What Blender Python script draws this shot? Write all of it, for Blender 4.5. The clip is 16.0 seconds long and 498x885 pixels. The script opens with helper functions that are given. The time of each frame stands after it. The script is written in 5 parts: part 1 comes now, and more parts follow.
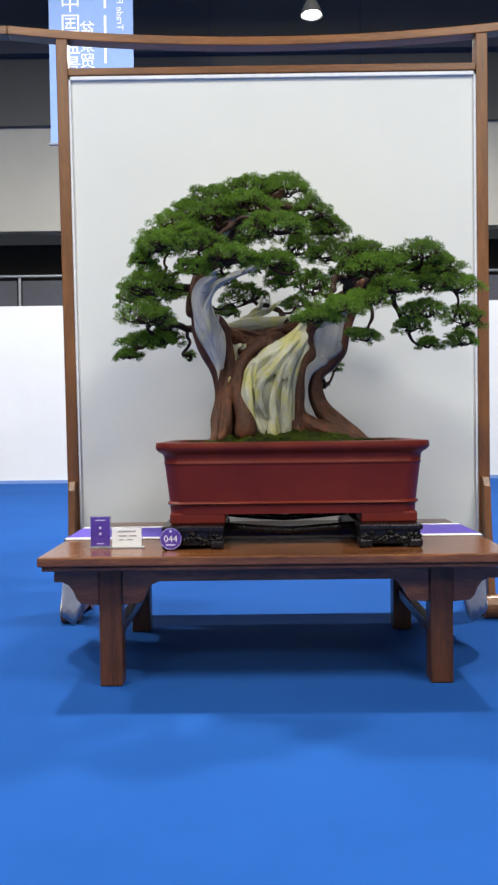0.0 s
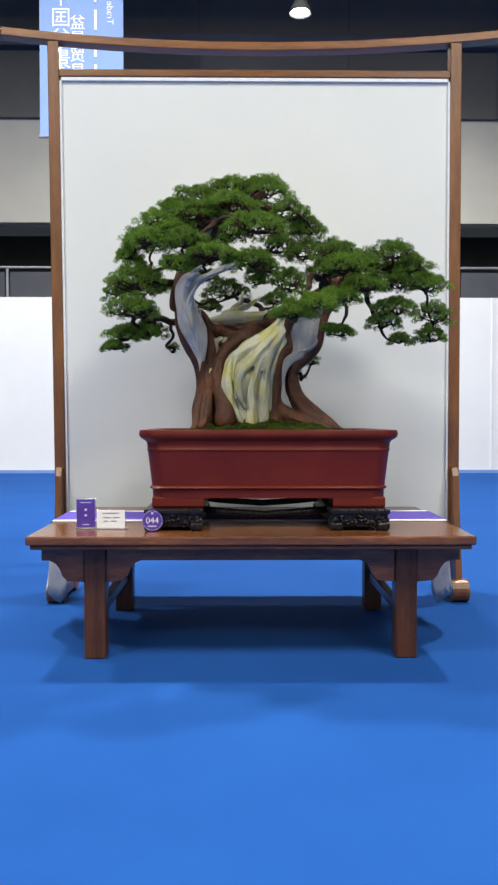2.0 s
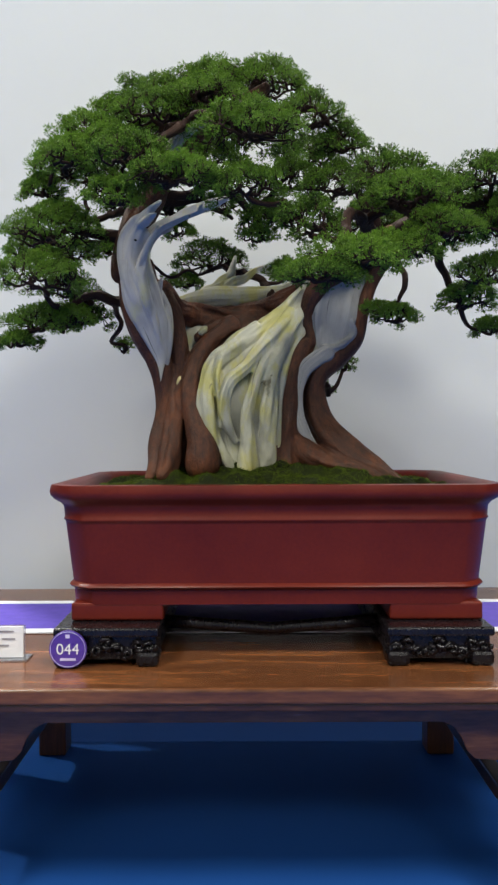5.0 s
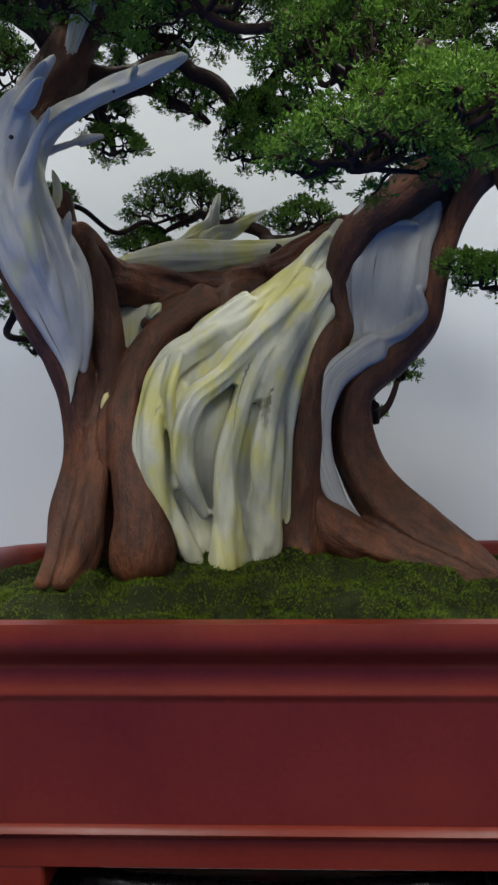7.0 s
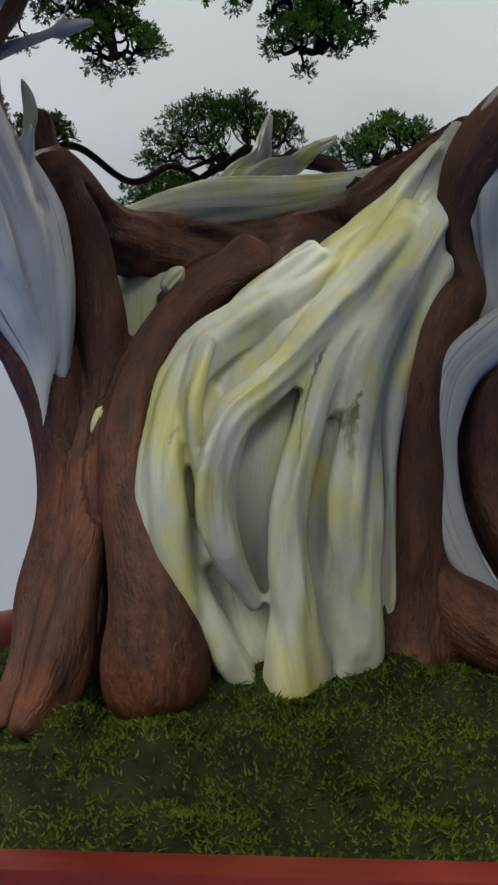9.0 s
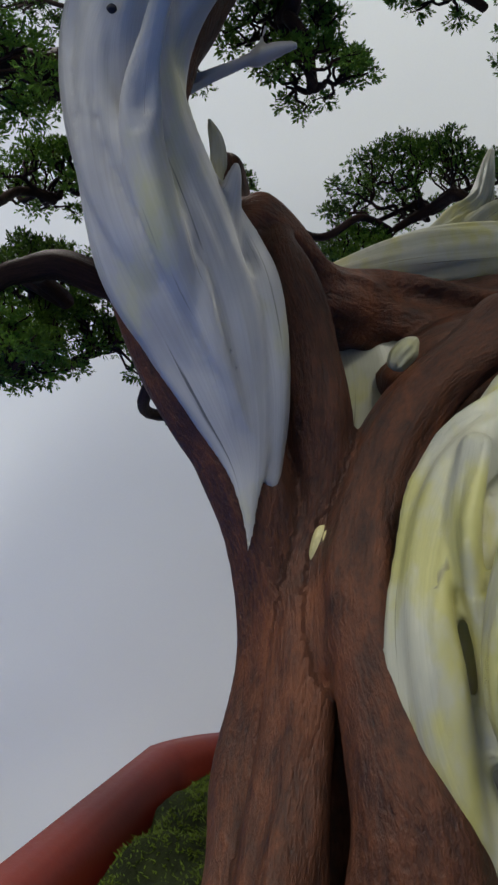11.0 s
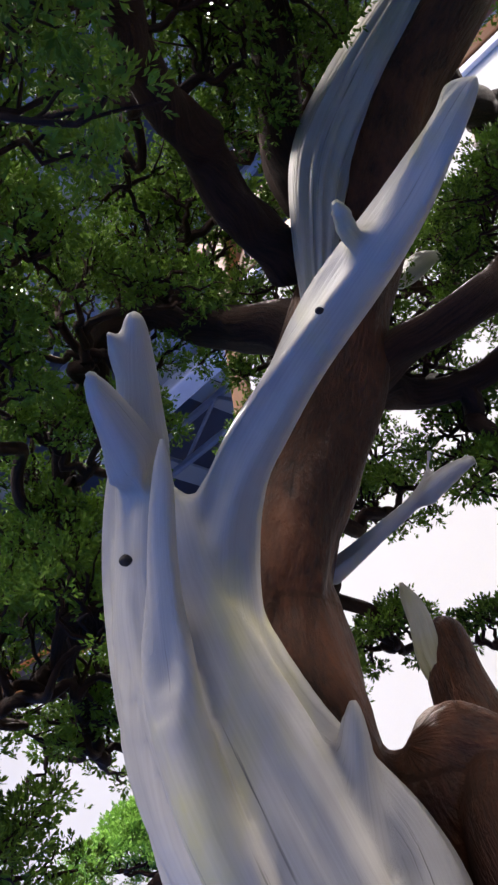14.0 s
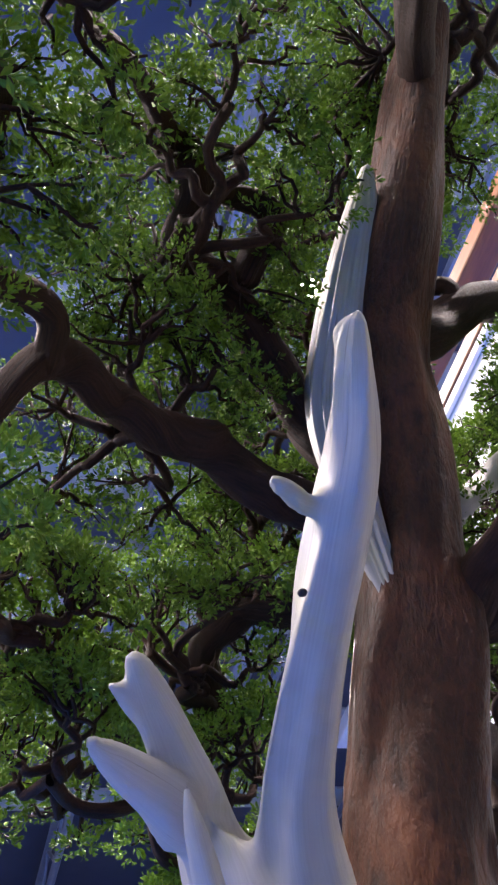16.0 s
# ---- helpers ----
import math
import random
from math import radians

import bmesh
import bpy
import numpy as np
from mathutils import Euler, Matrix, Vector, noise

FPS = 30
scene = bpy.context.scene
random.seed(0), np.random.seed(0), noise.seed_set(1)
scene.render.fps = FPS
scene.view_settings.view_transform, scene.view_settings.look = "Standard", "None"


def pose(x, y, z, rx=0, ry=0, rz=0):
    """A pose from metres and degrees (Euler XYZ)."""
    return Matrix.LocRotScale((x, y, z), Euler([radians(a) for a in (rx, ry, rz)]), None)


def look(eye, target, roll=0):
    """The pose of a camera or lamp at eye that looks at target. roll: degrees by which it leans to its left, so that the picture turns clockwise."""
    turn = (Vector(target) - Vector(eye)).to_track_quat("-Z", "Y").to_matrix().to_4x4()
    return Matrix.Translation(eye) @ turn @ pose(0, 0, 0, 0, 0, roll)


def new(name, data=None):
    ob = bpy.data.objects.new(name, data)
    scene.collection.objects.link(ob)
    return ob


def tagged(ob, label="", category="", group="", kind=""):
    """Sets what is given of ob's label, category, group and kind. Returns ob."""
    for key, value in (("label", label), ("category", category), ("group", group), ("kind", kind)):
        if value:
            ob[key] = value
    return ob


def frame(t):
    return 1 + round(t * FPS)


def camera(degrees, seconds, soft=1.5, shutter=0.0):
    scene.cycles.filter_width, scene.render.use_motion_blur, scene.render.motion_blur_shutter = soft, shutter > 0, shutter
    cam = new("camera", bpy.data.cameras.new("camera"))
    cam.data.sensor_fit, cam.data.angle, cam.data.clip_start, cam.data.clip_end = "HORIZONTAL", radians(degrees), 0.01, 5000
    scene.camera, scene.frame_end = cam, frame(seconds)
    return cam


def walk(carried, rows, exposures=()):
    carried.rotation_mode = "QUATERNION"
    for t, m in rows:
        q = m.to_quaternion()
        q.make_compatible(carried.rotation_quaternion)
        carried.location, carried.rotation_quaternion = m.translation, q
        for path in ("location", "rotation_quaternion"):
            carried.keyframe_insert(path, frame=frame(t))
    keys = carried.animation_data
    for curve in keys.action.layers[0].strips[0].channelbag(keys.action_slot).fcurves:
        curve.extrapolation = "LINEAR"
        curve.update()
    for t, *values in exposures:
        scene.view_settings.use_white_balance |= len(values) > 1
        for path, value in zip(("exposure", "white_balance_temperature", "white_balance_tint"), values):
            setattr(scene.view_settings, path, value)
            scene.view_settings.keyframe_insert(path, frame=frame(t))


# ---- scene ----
# camera and walk
cam = camera(34.5, 16.0, soft=2.5)
PATH = [
    (0, (0.082, -0.109, 0.831), (0.071, 1.891, 0.791), -0.7),
    (0.5, (0.104, -0.259, 0.831), (0.094, 1.741, 0.791), -0.2),
    (1, (0.115, -0.35, 0.814), (0.114, 1.649, 0.775), 0.1),
    (1.5, (0.125, -0.344, 0.819), (0.129, 1.656, 0.771), 0.1),
    (2, (0.11, -0.265, 0.813), (0.133, 1.734, 0.758), 0.0),
    (2.5, (0.104, -0.133, 0.812), (0.138, 1.866, 0.754), -0.2),
    (3, (0.123, 0.058, 0.824), (0.151, 2.057, 0.761), -0.0),
    (3.5, (0.136, 0.258, 0.835), (0.168, 2.257, 0.785), 0.2),
    (4, (0.116, 0.493, 0.843), (0.168, 2.492, 0.803), 0.1),
    (6.5, (0.236, 1.599, 0.94), (0.14, 3.596, 0.938), -0.8),
    (7, (0.219, 1.791, 0.946), (0.14, 3.789, 0.949), -0.6),
    (7.5, (0.215, 1.925, 0.971), (0.134, 3.924, 0.969), -0.8),
    (8, (0.213, 2.019, 0.974), (0.113, 4.017, 0.954), -1.5),
    (10.4, (0.136, 2.287, 1.012), (-0.358, 4.224, 1.064), -1.8),
    (11, (0.09, 2.31, 1.029), (-0.439, 4.234, 1.173), -2.0),
    (11.5, (0.076, 2.334, 1.046), (-0.539, 4.219, 1.314), -2.7),
    (12, (0.093, 2.391, 1.066), (-0.687, 4.186, 1.479), -3.7),
    (12.5, (0.126, 2.456, 1.081), (-0.831, 4.109, 1.673), -4.6),
    (13, (0.143, 2.488, 1.122), (-0.94, 3.979, 1.9), -5.6),
    (13.5, (0.155, 2.504, 1.141), (-1.0, 3.833, 2.089), -6.5),
    (14, (0.169, 2.527, 1.152), (-1.02, 3.706, 2.245), -8.7),
    (14.5, (0.182, 2.552, 1.16), (-1.002, 3.58, 2.401), -11.4),
    (15, (0.189, 2.583, 1.168), (-0.954, 3.467, 2.551), -14.5),
    (15.5, (0.198, 2.601, 1.17), (-0.887, 3.349, 2.674), -17.3),
    (16, (0.202, 2.605, 1.169), (-0.8, 3.226, 2.785), -18.9),
]
walk(cam, [(t, look(eye, target, roll)) for t, eye, target, roll in PATH],
     exposures=[(0.0, -0.14, 6750, 8), (4.0, -0.2, 6750, 8), (6.5, -0.33, 6350, 8), (8.0, -0.36, 6350, 8), (10.5, -0.46, 6300, 9), (12.5, -0.14, 6650, 11), (14.0, 0.3, 6850, 21), (16.0, 1.25, 6800, 28)])

# ---- light: a dim hall lit by high-bay lamps ----
world = bpy.data.worlds.new("hall_air")
scene.world = world
world.use_nodes = True
world.node_tree.nodes["Background"].inputs[0].default_value = (0.55, 0.62, 0.75, 1)
world.node_tree.nodes["Background"].inputs[1].default_value = 0.05

# ---- materials ----
MATS = {}


def nodes_of(name):
    m = bpy.data.materials.new(name)
    m.use_nodes = True
    nt = m.node_tree
    return m, nt, nt.nodes["Principled BSDF"]


def surface(name, base, dark, scale=8.0, rough=0.6, bump=0.2, stretch=(1, 1, 1), coords="Object", fine=6.0, metal=0.0,
            spec=0.5, contrast=(0.35, 0.7), tint=None, bump_dist=0.004, per_object=0.0):
    """Two scales of noise between a base and a darker tone, with fine relief."""
    m, nt, b = nodes_of(name)
    n, l = nt.nodes, nt.links
    tc, mp = n.new("ShaderNodeTexCoord"), n.new("ShaderNodeMapping")
    mp.inputs["Scale"].default_value = stretch
    l.new(tc.outputs[coords], mp.inputs["Vector"])
    n1, n2 = n.new("ShaderNodeTexNoise"), n.new("ShaderNodeTexNoise")
    for q, s, d in ((n1, scale, 4.0), (n2, scale * fine, 6.0)):
        q.inputs["Scale"].default_value, q.inputs["Detail"].default_value = s, d
        q.inputs["Roughness"].default_value = 0.6
        l.new(mp.outputs[0], q.inputs["Vector"])
    mixf = n.new("ShaderNodeMath")
    mixf.operation = "ADD"
    half = n.new("ShaderNodeMath")
    half.operation = "MULTIPLY_ADD"
    half.inputs[1].default_value, half.inputs[2].default_value = 0.5, -0.25
    l.new(n2.outputs["Fac"], half.inputs[0])
    l.new(n1.outputs["Fac"], mixf.inputs[0])
    l.new(half.outputs[0], mixf.inputs[1])
    ramp = n.new("ShaderNodeValToRGB")
    ramp.color_ramp.elements[0].position, ramp.color_ramp.elements[1].position = contrast
    ramp.color_ramp.elements[0].color = (*dark, 1)
    ramp.color_ramp.elements[1].color = (*base, 1)
    if tint:
        e = ramp.color_ramp.elements.new(0.5 * (contrast[0] + contrast[1]))
        e.color = (*tint, 1)
    l.new(mixf.outputs[0], ramp.inputs[0])
    colour = ramp.outputs[0]
    if per_object:
        oi, hv = n.new("ShaderNodeObjectInfo"), n.new("ShaderNodeHueSaturation")
        mr = n.new("ShaderNodeMapRange")
        mr.inputs[3].default_value, mr.inputs[4].default_value = 1 - per_object, 1 + per_object
        l.new(oi.outputs["Random"], mr.inputs[0])
        l.new(mr.outputs[0], hv.inputs["Value"])
        l.new(colour, hv.inputs["Color"])
        colour = hv.outputs[0]
    l.new(colour, b.inputs["Base Color"])
    rr = n.new("ShaderNodeMapRange")
    rr.inputs[3].default_value, rr.inputs[4].default_value = max(0.02, rough - 0.12), min(1, rough + 0.12)
    l.new(n2.outputs["Fac"], rr.inputs[0])
    l.new(rr.outputs[0], b.inputs["Roughness"])
    b.inputs["Metallic"].default_value = metal
    b.inputs["Specular IOR Level"].default_value = spec
    if bump:
        bp = n.new("ShaderNodeBump")
        bp.inputs["Strength"].default_value, bp.inputs["Distance"].default_value = bump, bump_dist
        l.new(mixf.outputs[0], bp.inputs["Height"])
        l.new(bp.outputs[0], b.inputs["Normal"])
    MATS[name] = m
    return m


def glow(name, colour, strength):
    m, nt, b = nodes_of(name)
    b.inputs["Emission Color"].default_value = (*colour, 1)
    b.inputs["Emission Strength"].default_value = strength
    b.inputs["Base Color"].default_value = (*colour, 1)
    MATS[name] = m
    return m


def leafy(name, low, high, shine=0.35, patch=30.0):
    """Foliage: colour varies by sprig, by pad and by patch; a little light passes through."""
    m, nt, b = nodes_of(name)
    n, l = nt.nodes, nt.links
    geo, oi, tc = n.new("ShaderNodeNewGeometry"), n.new("ShaderNodeObjectInfo"), n.new("ShaderNodeTexCoord")
    no = n.new("ShaderNodeTexNoise")
    no.inputs["Scale"].default_value = patch
    l.new(tc.outputs["Object"], no.inputs["Vector"])
    a1 = n.new("ShaderNodeMath")
    a1.operation = "MULTIPLY_ADD"
    a1.inputs[1].default_value = 0.5
    l.new(geo.outputs["Random Per Island"], a1.inputs[0])
    l.new(no.outputs["Fac"], a1.inputs[2])
    a2 = n.new("ShaderNodeMath")
    a2.operation = "MULTIPLY_ADD"
    a2.inputs[1].default_value = 0.3
    l.new(oi.outputs["Random"], a2.inputs[0])
    l.new(a1.outputs[0], a2.inputs[2])
    ramp = n.new("ShaderNodeValToRGB")
    ramp.color_ramp.elements[0].position, ramp.color_ramp.elements[1].position = 0.45, 1.15
    ramp.color_ramp.elements[1].position = 1.0
    ramp.color_ramp.elements[0].color, ramp.color_ramp.elements[1].color = (*low, 1), (*high, 1)
    l.new(a2.outputs[0], ramp.inputs[0])
    l.new(ramp.outputs[0], b.inputs["Base Color"])
    b.inputs["Roughness"].default_value = 0.55
    b.inputs["Specular IOR Level"].default_value = shine
    tr, mx = n.new("ShaderNodeBsdfTranslucent"), n.new("ShaderNodeMixShader")
    l.new(ramp.outputs[0], tr.inputs["Color"])
    mx.inputs[0].default_value = 0.08
    l.new(b.outputs[0], mx.inputs[1])
    l.new(tr.outputs[0], mx.inputs[2])
    l.new(mx.outputs[0], n["Material Output"].inputs[0])
    MATS[name] = m
    return m


def crusted(m, scale, strength, dist, patch_colour=None, stretch=(1, 1, 0.35)):
    """A second, finer relief on a surface, and if wanted patches of another tone."""
    nt = m.node_tree
    n, l, b = nt.nodes, nt.links, nt.nodes["Principled BSDF"]
    tc, mp, no = n.new("ShaderNodeTexCoord"), n.new("ShaderNodeMapping"), n.new("ShaderNodeTexNoise")
    mp.inputs["Scale"].default_value = stretch
    l.new(tc.outputs["Object"], mp.inputs["Vector"])
    l.new(mp.outputs[0], no.inputs["Vector"])
    no.inputs["Scale"].default_value, no.inputs["Detail"].default_value, no.inputs["Roughness"].default_value = scale, 5.0, 0.68
    bp = n.new("ShaderNodeBump")
    bp.inputs["Strength"].default_value, bp.inputs["Distance"].default_value = strength, dist
    l.new(no.outputs["Fac"], bp.inputs["Height"])
    if b.inputs["Normal"].links:
        l.new(b.inputs["Normal"].links[0].from_socket, bp.inputs["Normal"])
    l.new(bp.outputs[0], b.inputs["Normal"])
    if patch_colour:
        big, ramp, mx = n.new("ShaderNodeTexNoise"), n.new("ShaderNodeValToRGB"), n.new("ShaderNodeMix")
        big.inputs["Scale"].default_value, big.inputs["Detail"].default_value = scale * 0.13, 5.0
        big.inputs["Roughness"].default_value = 0.7
        l.new(mp.outputs[0], big.inputs["Vector"])
        ramp.color_ramp.elements[0].position, ramp.color_ramp.elements[1].position = 0.50, 0.66
        l.new(big.outputs["Fac"], ramp.inputs[0])
        mx.data_type = "RGBA"
        l.new(ramp.outputs[0], mx.inputs[0])
        l.new(b.inputs["Base Color"].links[0].from_socket, mx.inputs[6])
        mx.inputs[7].default_value = (*patch_colour, 1)
        l.new(mx.outputs[2], b.inputs["Base Color"])
    return m


def bleached(name, pale, stain, shade, crack, rough=0.42, streaks=5.0, stain_at=(0.50, 0.66), relief=0.25):
    """Smooth old deadwood: pale wood with yellowish stains and greyer passages, thin dark cracks along the grain."""
    m, nt, b = nodes_of(name)
    n, l = nt.nodes, nt.links
    uvc = n.new("ShaderNodeTexCoord")

    def field(coords, stretch, scale, detail, lo, hi):
        mp, no, ra = n.new("ShaderNodeMapping"), n.new("ShaderNodeTexNoise"), n.new("ShaderNodeMapRange")
        mp.inputs["Scale"].default_value = stretch
        no.inputs["Scale"].default_value, no.inputs["Detail"].default_value = scale, detail
        no.inputs["Roughness"].default_value = 0.62
        l.new(uvc.outputs[coords], mp.inputs["Vector"])
        l.new(mp.outputs[0], no.inputs["Vector"])
        l.new(no.outputs["Fac"], ra.inputs[0])
        ra.inputs[1].default_value, ra.inputs[2].default_value = lo, hi
        return no.outputs["Fac"], ra.outputs[0]

    def blend(fac, a, c):
        mx = n.new("ShaderNodeMix")
        mx.data_type = "RGBA"
        l.new(fac, mx.inputs[0])
        for k, q in ((6, a), (7, c)):
            if isinstance(q, tuple):
                mx.inputs[k].default_value = (*q, 1)
            else:
                l.new(q, mx.inputs[k])
        return mx.outputs[2]

    _, f1 = field("Object", (1, 1, 0.45), 22, 4, *stain_at)
    _, f2 = field("Object", (1, 1, 0.5), 13, 4, 0.47, 0.68)
    raw, f3 = field("UV", (9, 0.7, 1), streaks, 5, 0.375, 0.32)
    fine, f4 = field("UV", (26, 1.2, 1), streaks, 4, 0.30, 0.72)
    col = blend(f2, pale, shade)
    col = blend(f1, col, stain)
    hv = n.new("ShaderNodeHueSaturation")
    mr = n.new("ShaderNodeMapRange")
    mr.inputs[3].default_value, mr.inputs[4].default_value = 0.90, 1.06
    l.new(f4, mr.inputs[0])
    l.new(mr.outputs[0], hv.inputs["Value"])
    l.new(col, hv.inputs["Color"])
    l.new(blend(f3, hv.outputs[0], crack), b.inputs["Base Color"])
    b.inputs["Roughness"].default_value, b.inputs["Specular IOR Level"].default_value = rough, 0.4
    add = n.new("ShaderNodeMath")
    add.operation = "MULTIPLY_ADD"
    add.inputs[1].default_value = 0.15
    l.new(fine, add.inputs[0])
    l.new(raw, add.inputs[2])
    bp = n.new("ShaderNodeBump")
    bp.inputs["Strength"].default_value, bp.inputs["Distance"].default_value = relief, 0.002
    l.new(add.outputs[0], bp.inputs["Height"])
    l.new(bp.outputs[0], b.inputs["Normal"])
    MATS[name] = m
    return m


bark = crusted(surface("bark", (0.100, 0.034, 0.0145), (0.016, 0.007, 0.005), scale=5, rough=0.55, bump=0.7, stretch=(5, 6.5, 1), coords="UV", tint=(0.056, 0.020, 0.0095), spec=0.3, bump_dist=0.004, contrast=(0.20, 0.76), fine=4), 150, 0.55, 0.0035, (0.135, 0.045, 0.018))
limb_bark = crusted(surface("limb_bark", (0.048, 0.021, 0.013), (0.016, 0.008, 0.006), spec=0.2, scale=8, rough=0.7, bump=0.5, stretch=(8, 6, 1), coords="UV", bump_dist=0.002), 220, 0.5, 0.002)
dead_grey = dead_jin = bleached("deadwood_grey", (0.44, 0.425, 0.385), (0.43, 0.41, 0.24), (0.33, 0.32, 0.30), (0.13, 0.125, 0.11), stain_at=(0.54, 0.70))
# darker copy of the grey deadwood: the hollow's shade is put into the colour
dead_shaded = bleached("deadwood_shaded", (0.31, 0.305, 0.29), (0.33, 0.32, 0.24), (0.22, 0.22, 0.22), (0.09, 0.09, 0.10), stain_at=(0.58, 0.74))
dead_cream = bleached("deadwood_cream", (0.47, 0.46, 0.34), (0.45, 0.42, 0.15), (0.29, 0.285, 0.225), (0.13, 0.12, 0.075), stain_at=(0.46, 0.62), relief=0.35)
pale_knot = surface("pale_knot", (0.56, 0.50, 0.24), (0.36, 0.31, 0.13), scale=60, rough=0.5, bump=0.4)
foliage = leafy("juniper_foliage", (0.009, 0.028, 0.006), (0.128, 0.238, 0.026), 0.12)
pine_green = leafy("pine_foliage", (0.05, 0.14, 0.02), (0.19, 0.40, 0.06), 0.2)
moss_mat = leafy("moss", (0.003, 0.008, 0.002), (0.062, 0.090, 0.007), 0.05, 16.0)
soil = surface("soil", (0.018, 0.024, 0.007), (0.007, 0.009, 0.003), scale=40, rough=0.95, bump=0.8, spec=0.1)
clay = surface("red_clay", (0.140, 0.018, 0.009), (0.092, 0.010, 0.006), spec=0.22, scale=6, rough=0.36, bump=0.08, fine=25, contrast=(0.25, 0.75))
grey_clay = surface("grey_clay", (0.042, 0.038, 0.046), (0.024, 0.022, 0.027), spec=0.2, scale=8, rough=0.5, bump=0.1)
table_wood = surface("walnut", (0.200, 0.074, 0.025), (0.062, 0.022, 0.009), scale=3, rough=0.22, bump=0.06, stretch=(1.2, 9, 9), tint=(0.115, 0.042, 0.016), contrast=(0.3, 0.72), per_object=0.12)
# walnut at half tone, upright grain: shade below the tabletop put into the colour
leg_wood = surface("walnut_shaded", (0.098, 0.036, 0.015), (0.030, 0.012, 0.006), spec=0.35, scale=3, rough=0.36, bump=0.06, stretch=(10, 10, 1.2), contrast=(0.3, 0.72), per_object=0.12)
frame_wood = surface("frame_wood", (0.225, 0.085, 0.023), (0.12, 0.043, 0.013), scale=4, rough=0.35, bump=0.05, stretch=(8, 8, 1.0), contrast=(0.3, 0.7), per_object=0.15)
beam_wood = surface("beam_wood", (0.225, 0.085, 0.023), (0.12, 0.043, 0.013), scale=4, rough=0.35, bump=0.05, stretch=(1.0, 8, 8), contrast=(0.3, 0.7), per_object=0.15)
lacquer = surface("black_lacquer", (0.010, 0.008, 0.010), (0.004, 0.003, 0.004), scale=20, rough=0.28, bump=0.1, spec=0.35)
panel_cloth = surface("screen_cloth", (0.67, 0.68, 0.665), (0.635, 0.645, 0.635), scale=1.2, rough=0.9, bump=0.03, fine=300, bump_dist=0.001)
carpet = surface("blue_carpet", (0.012, 0.070, 0.275), (0.008, 0.050, 0.215), scale=0.8, rough=0.95, bump=0.25, fine=500, spec=0.05, contrast=(0.2, 0.8), bump_dist=0.002)
partition = surface("partition_white", (0.66, 0.67, 0.70), (0.61, 0.62, 0.66), scale=0.4, rough=0.6, bump=0.02)
wall_light = surface("wall_beige", (0.46, 0.45, 0.42), (0.40, 0.39, 0.37), scale=0.3, rough=0.8, bump=0.05)
wall_grey = surface("wall_grey", (0.10, 0.10, 0.10), (0.075, 0.075, 0.078), scale=0.3, rough=0.7, bump=0.05)
roof_dark = surface("roof_dark", (0.075, 0.08, 0.11), (0.05, 0.054, 0.078), scale=0.5, rough=0.7, bump=0.1)
steel = surface("steel_truss", (0.30, 0.32, 0.38), (0.20, 0.22, 0.27), scale=2, rough=0.45, bump=0.05, metal=0.3)
white_steel = surface("white_truss", (0.75, 0.76, 0.80), (0.62, 0.63, 0.68), scale=2, rough=0.45, bump=0.05)
# near-black stand-in for deep shade, in the gallery and in small holes
shade_black = surface("painted_shade", (0.02, 0.02, 0.022), (0.01, 0.01, 0.012), scale=2, rough=0.8, bump=0.1)
purple = surface("purple_cloth", (0.085, 0.045, 0.42), (0.06, 0.032, 0.33), scale=30, rough=0.7, bump=0.1)
white_cloth = surface("white_cloth", (0.78, 0.78, 0.82), (0.68, 0.69, 0.74), scale=30, rough=0.8, bump=0.1)
purple_print = surface("purple_print", (0.085, 0.040, 0.30), (0.065, 0.03, 0.25), scale=20, rough=0.3, bump=0.0)
white_card = surface("white_card", (0.80, 0.80, 0.82), (0.74, 0.74, 0.77), scale=20, rough=0.5, bump=0.0)
ink = surface("grey_ink", (0.28, 0.27, 0.30), (0.22, 0.21, 0.24), scale=20, rough=0.6, bump=0.0)
lilac = surface("lilac_print", (0.62, 0.58, 0.80), (0.55, 0.50, 0.74), scale=20, rough=0.5, bump=0.0)
banner_blue = surface("banner_blue", (0.16, 0.27, 0.56), (0.13, 0.23, 0.50), scale=1, rough=0.6, bump=0.02)
acrylic = surface("acrylic", (0.85, 0.86, 0.9), (0.8, 0.81, 0.86), scale=5, rough=0.05, bump=0.0)
acrylic.node_tree.nodes["Principled BSDF"].inputs["Transmission Weight"].default_value = 0.9
lamp_glow = glow("lamp_glow", (1.0, 0.98, 0.95), 110.0)

# ---- mesh helpers ----


def vnoise(x, y, z):
    """Smooth value noise in -1..1 on arrays."""
    x, y, z = np.broadcast_arrays(np.asarray(x, float), np.asarray(y, float), np.asarray(z, float))
    xi, yi, zi = np.floor(x).astype(np.int64), np.floor(y).astype(np.int64), np.floor(z).astype(np.int64)
    u, v, w = x - xi, y - yi, z - zi
    u, v, w = (q * q * (3 - 2 * q) for q in (u, v, w))

    def h(a, b, c):
        k = (a * 73856093) ^ (b * 19349663) ^ (c * 83492791)
        k = (k ^ (k >> 13)) * 1274126177 & 0x7FFFFFFF
        return ((k ^ (k >> 16)) & 0xFFFF) / 32767.5 - 1

    out = 0
    for i in (0, 1):
        for j in (0, 1):
            for k in (0, 1):
                wt = (u if i else 1 - u) * (v if j else 1 - v) * (w if k else 1 - w)
                out = out + wt * h(xi + i, yi + j, zi + k)
    return out


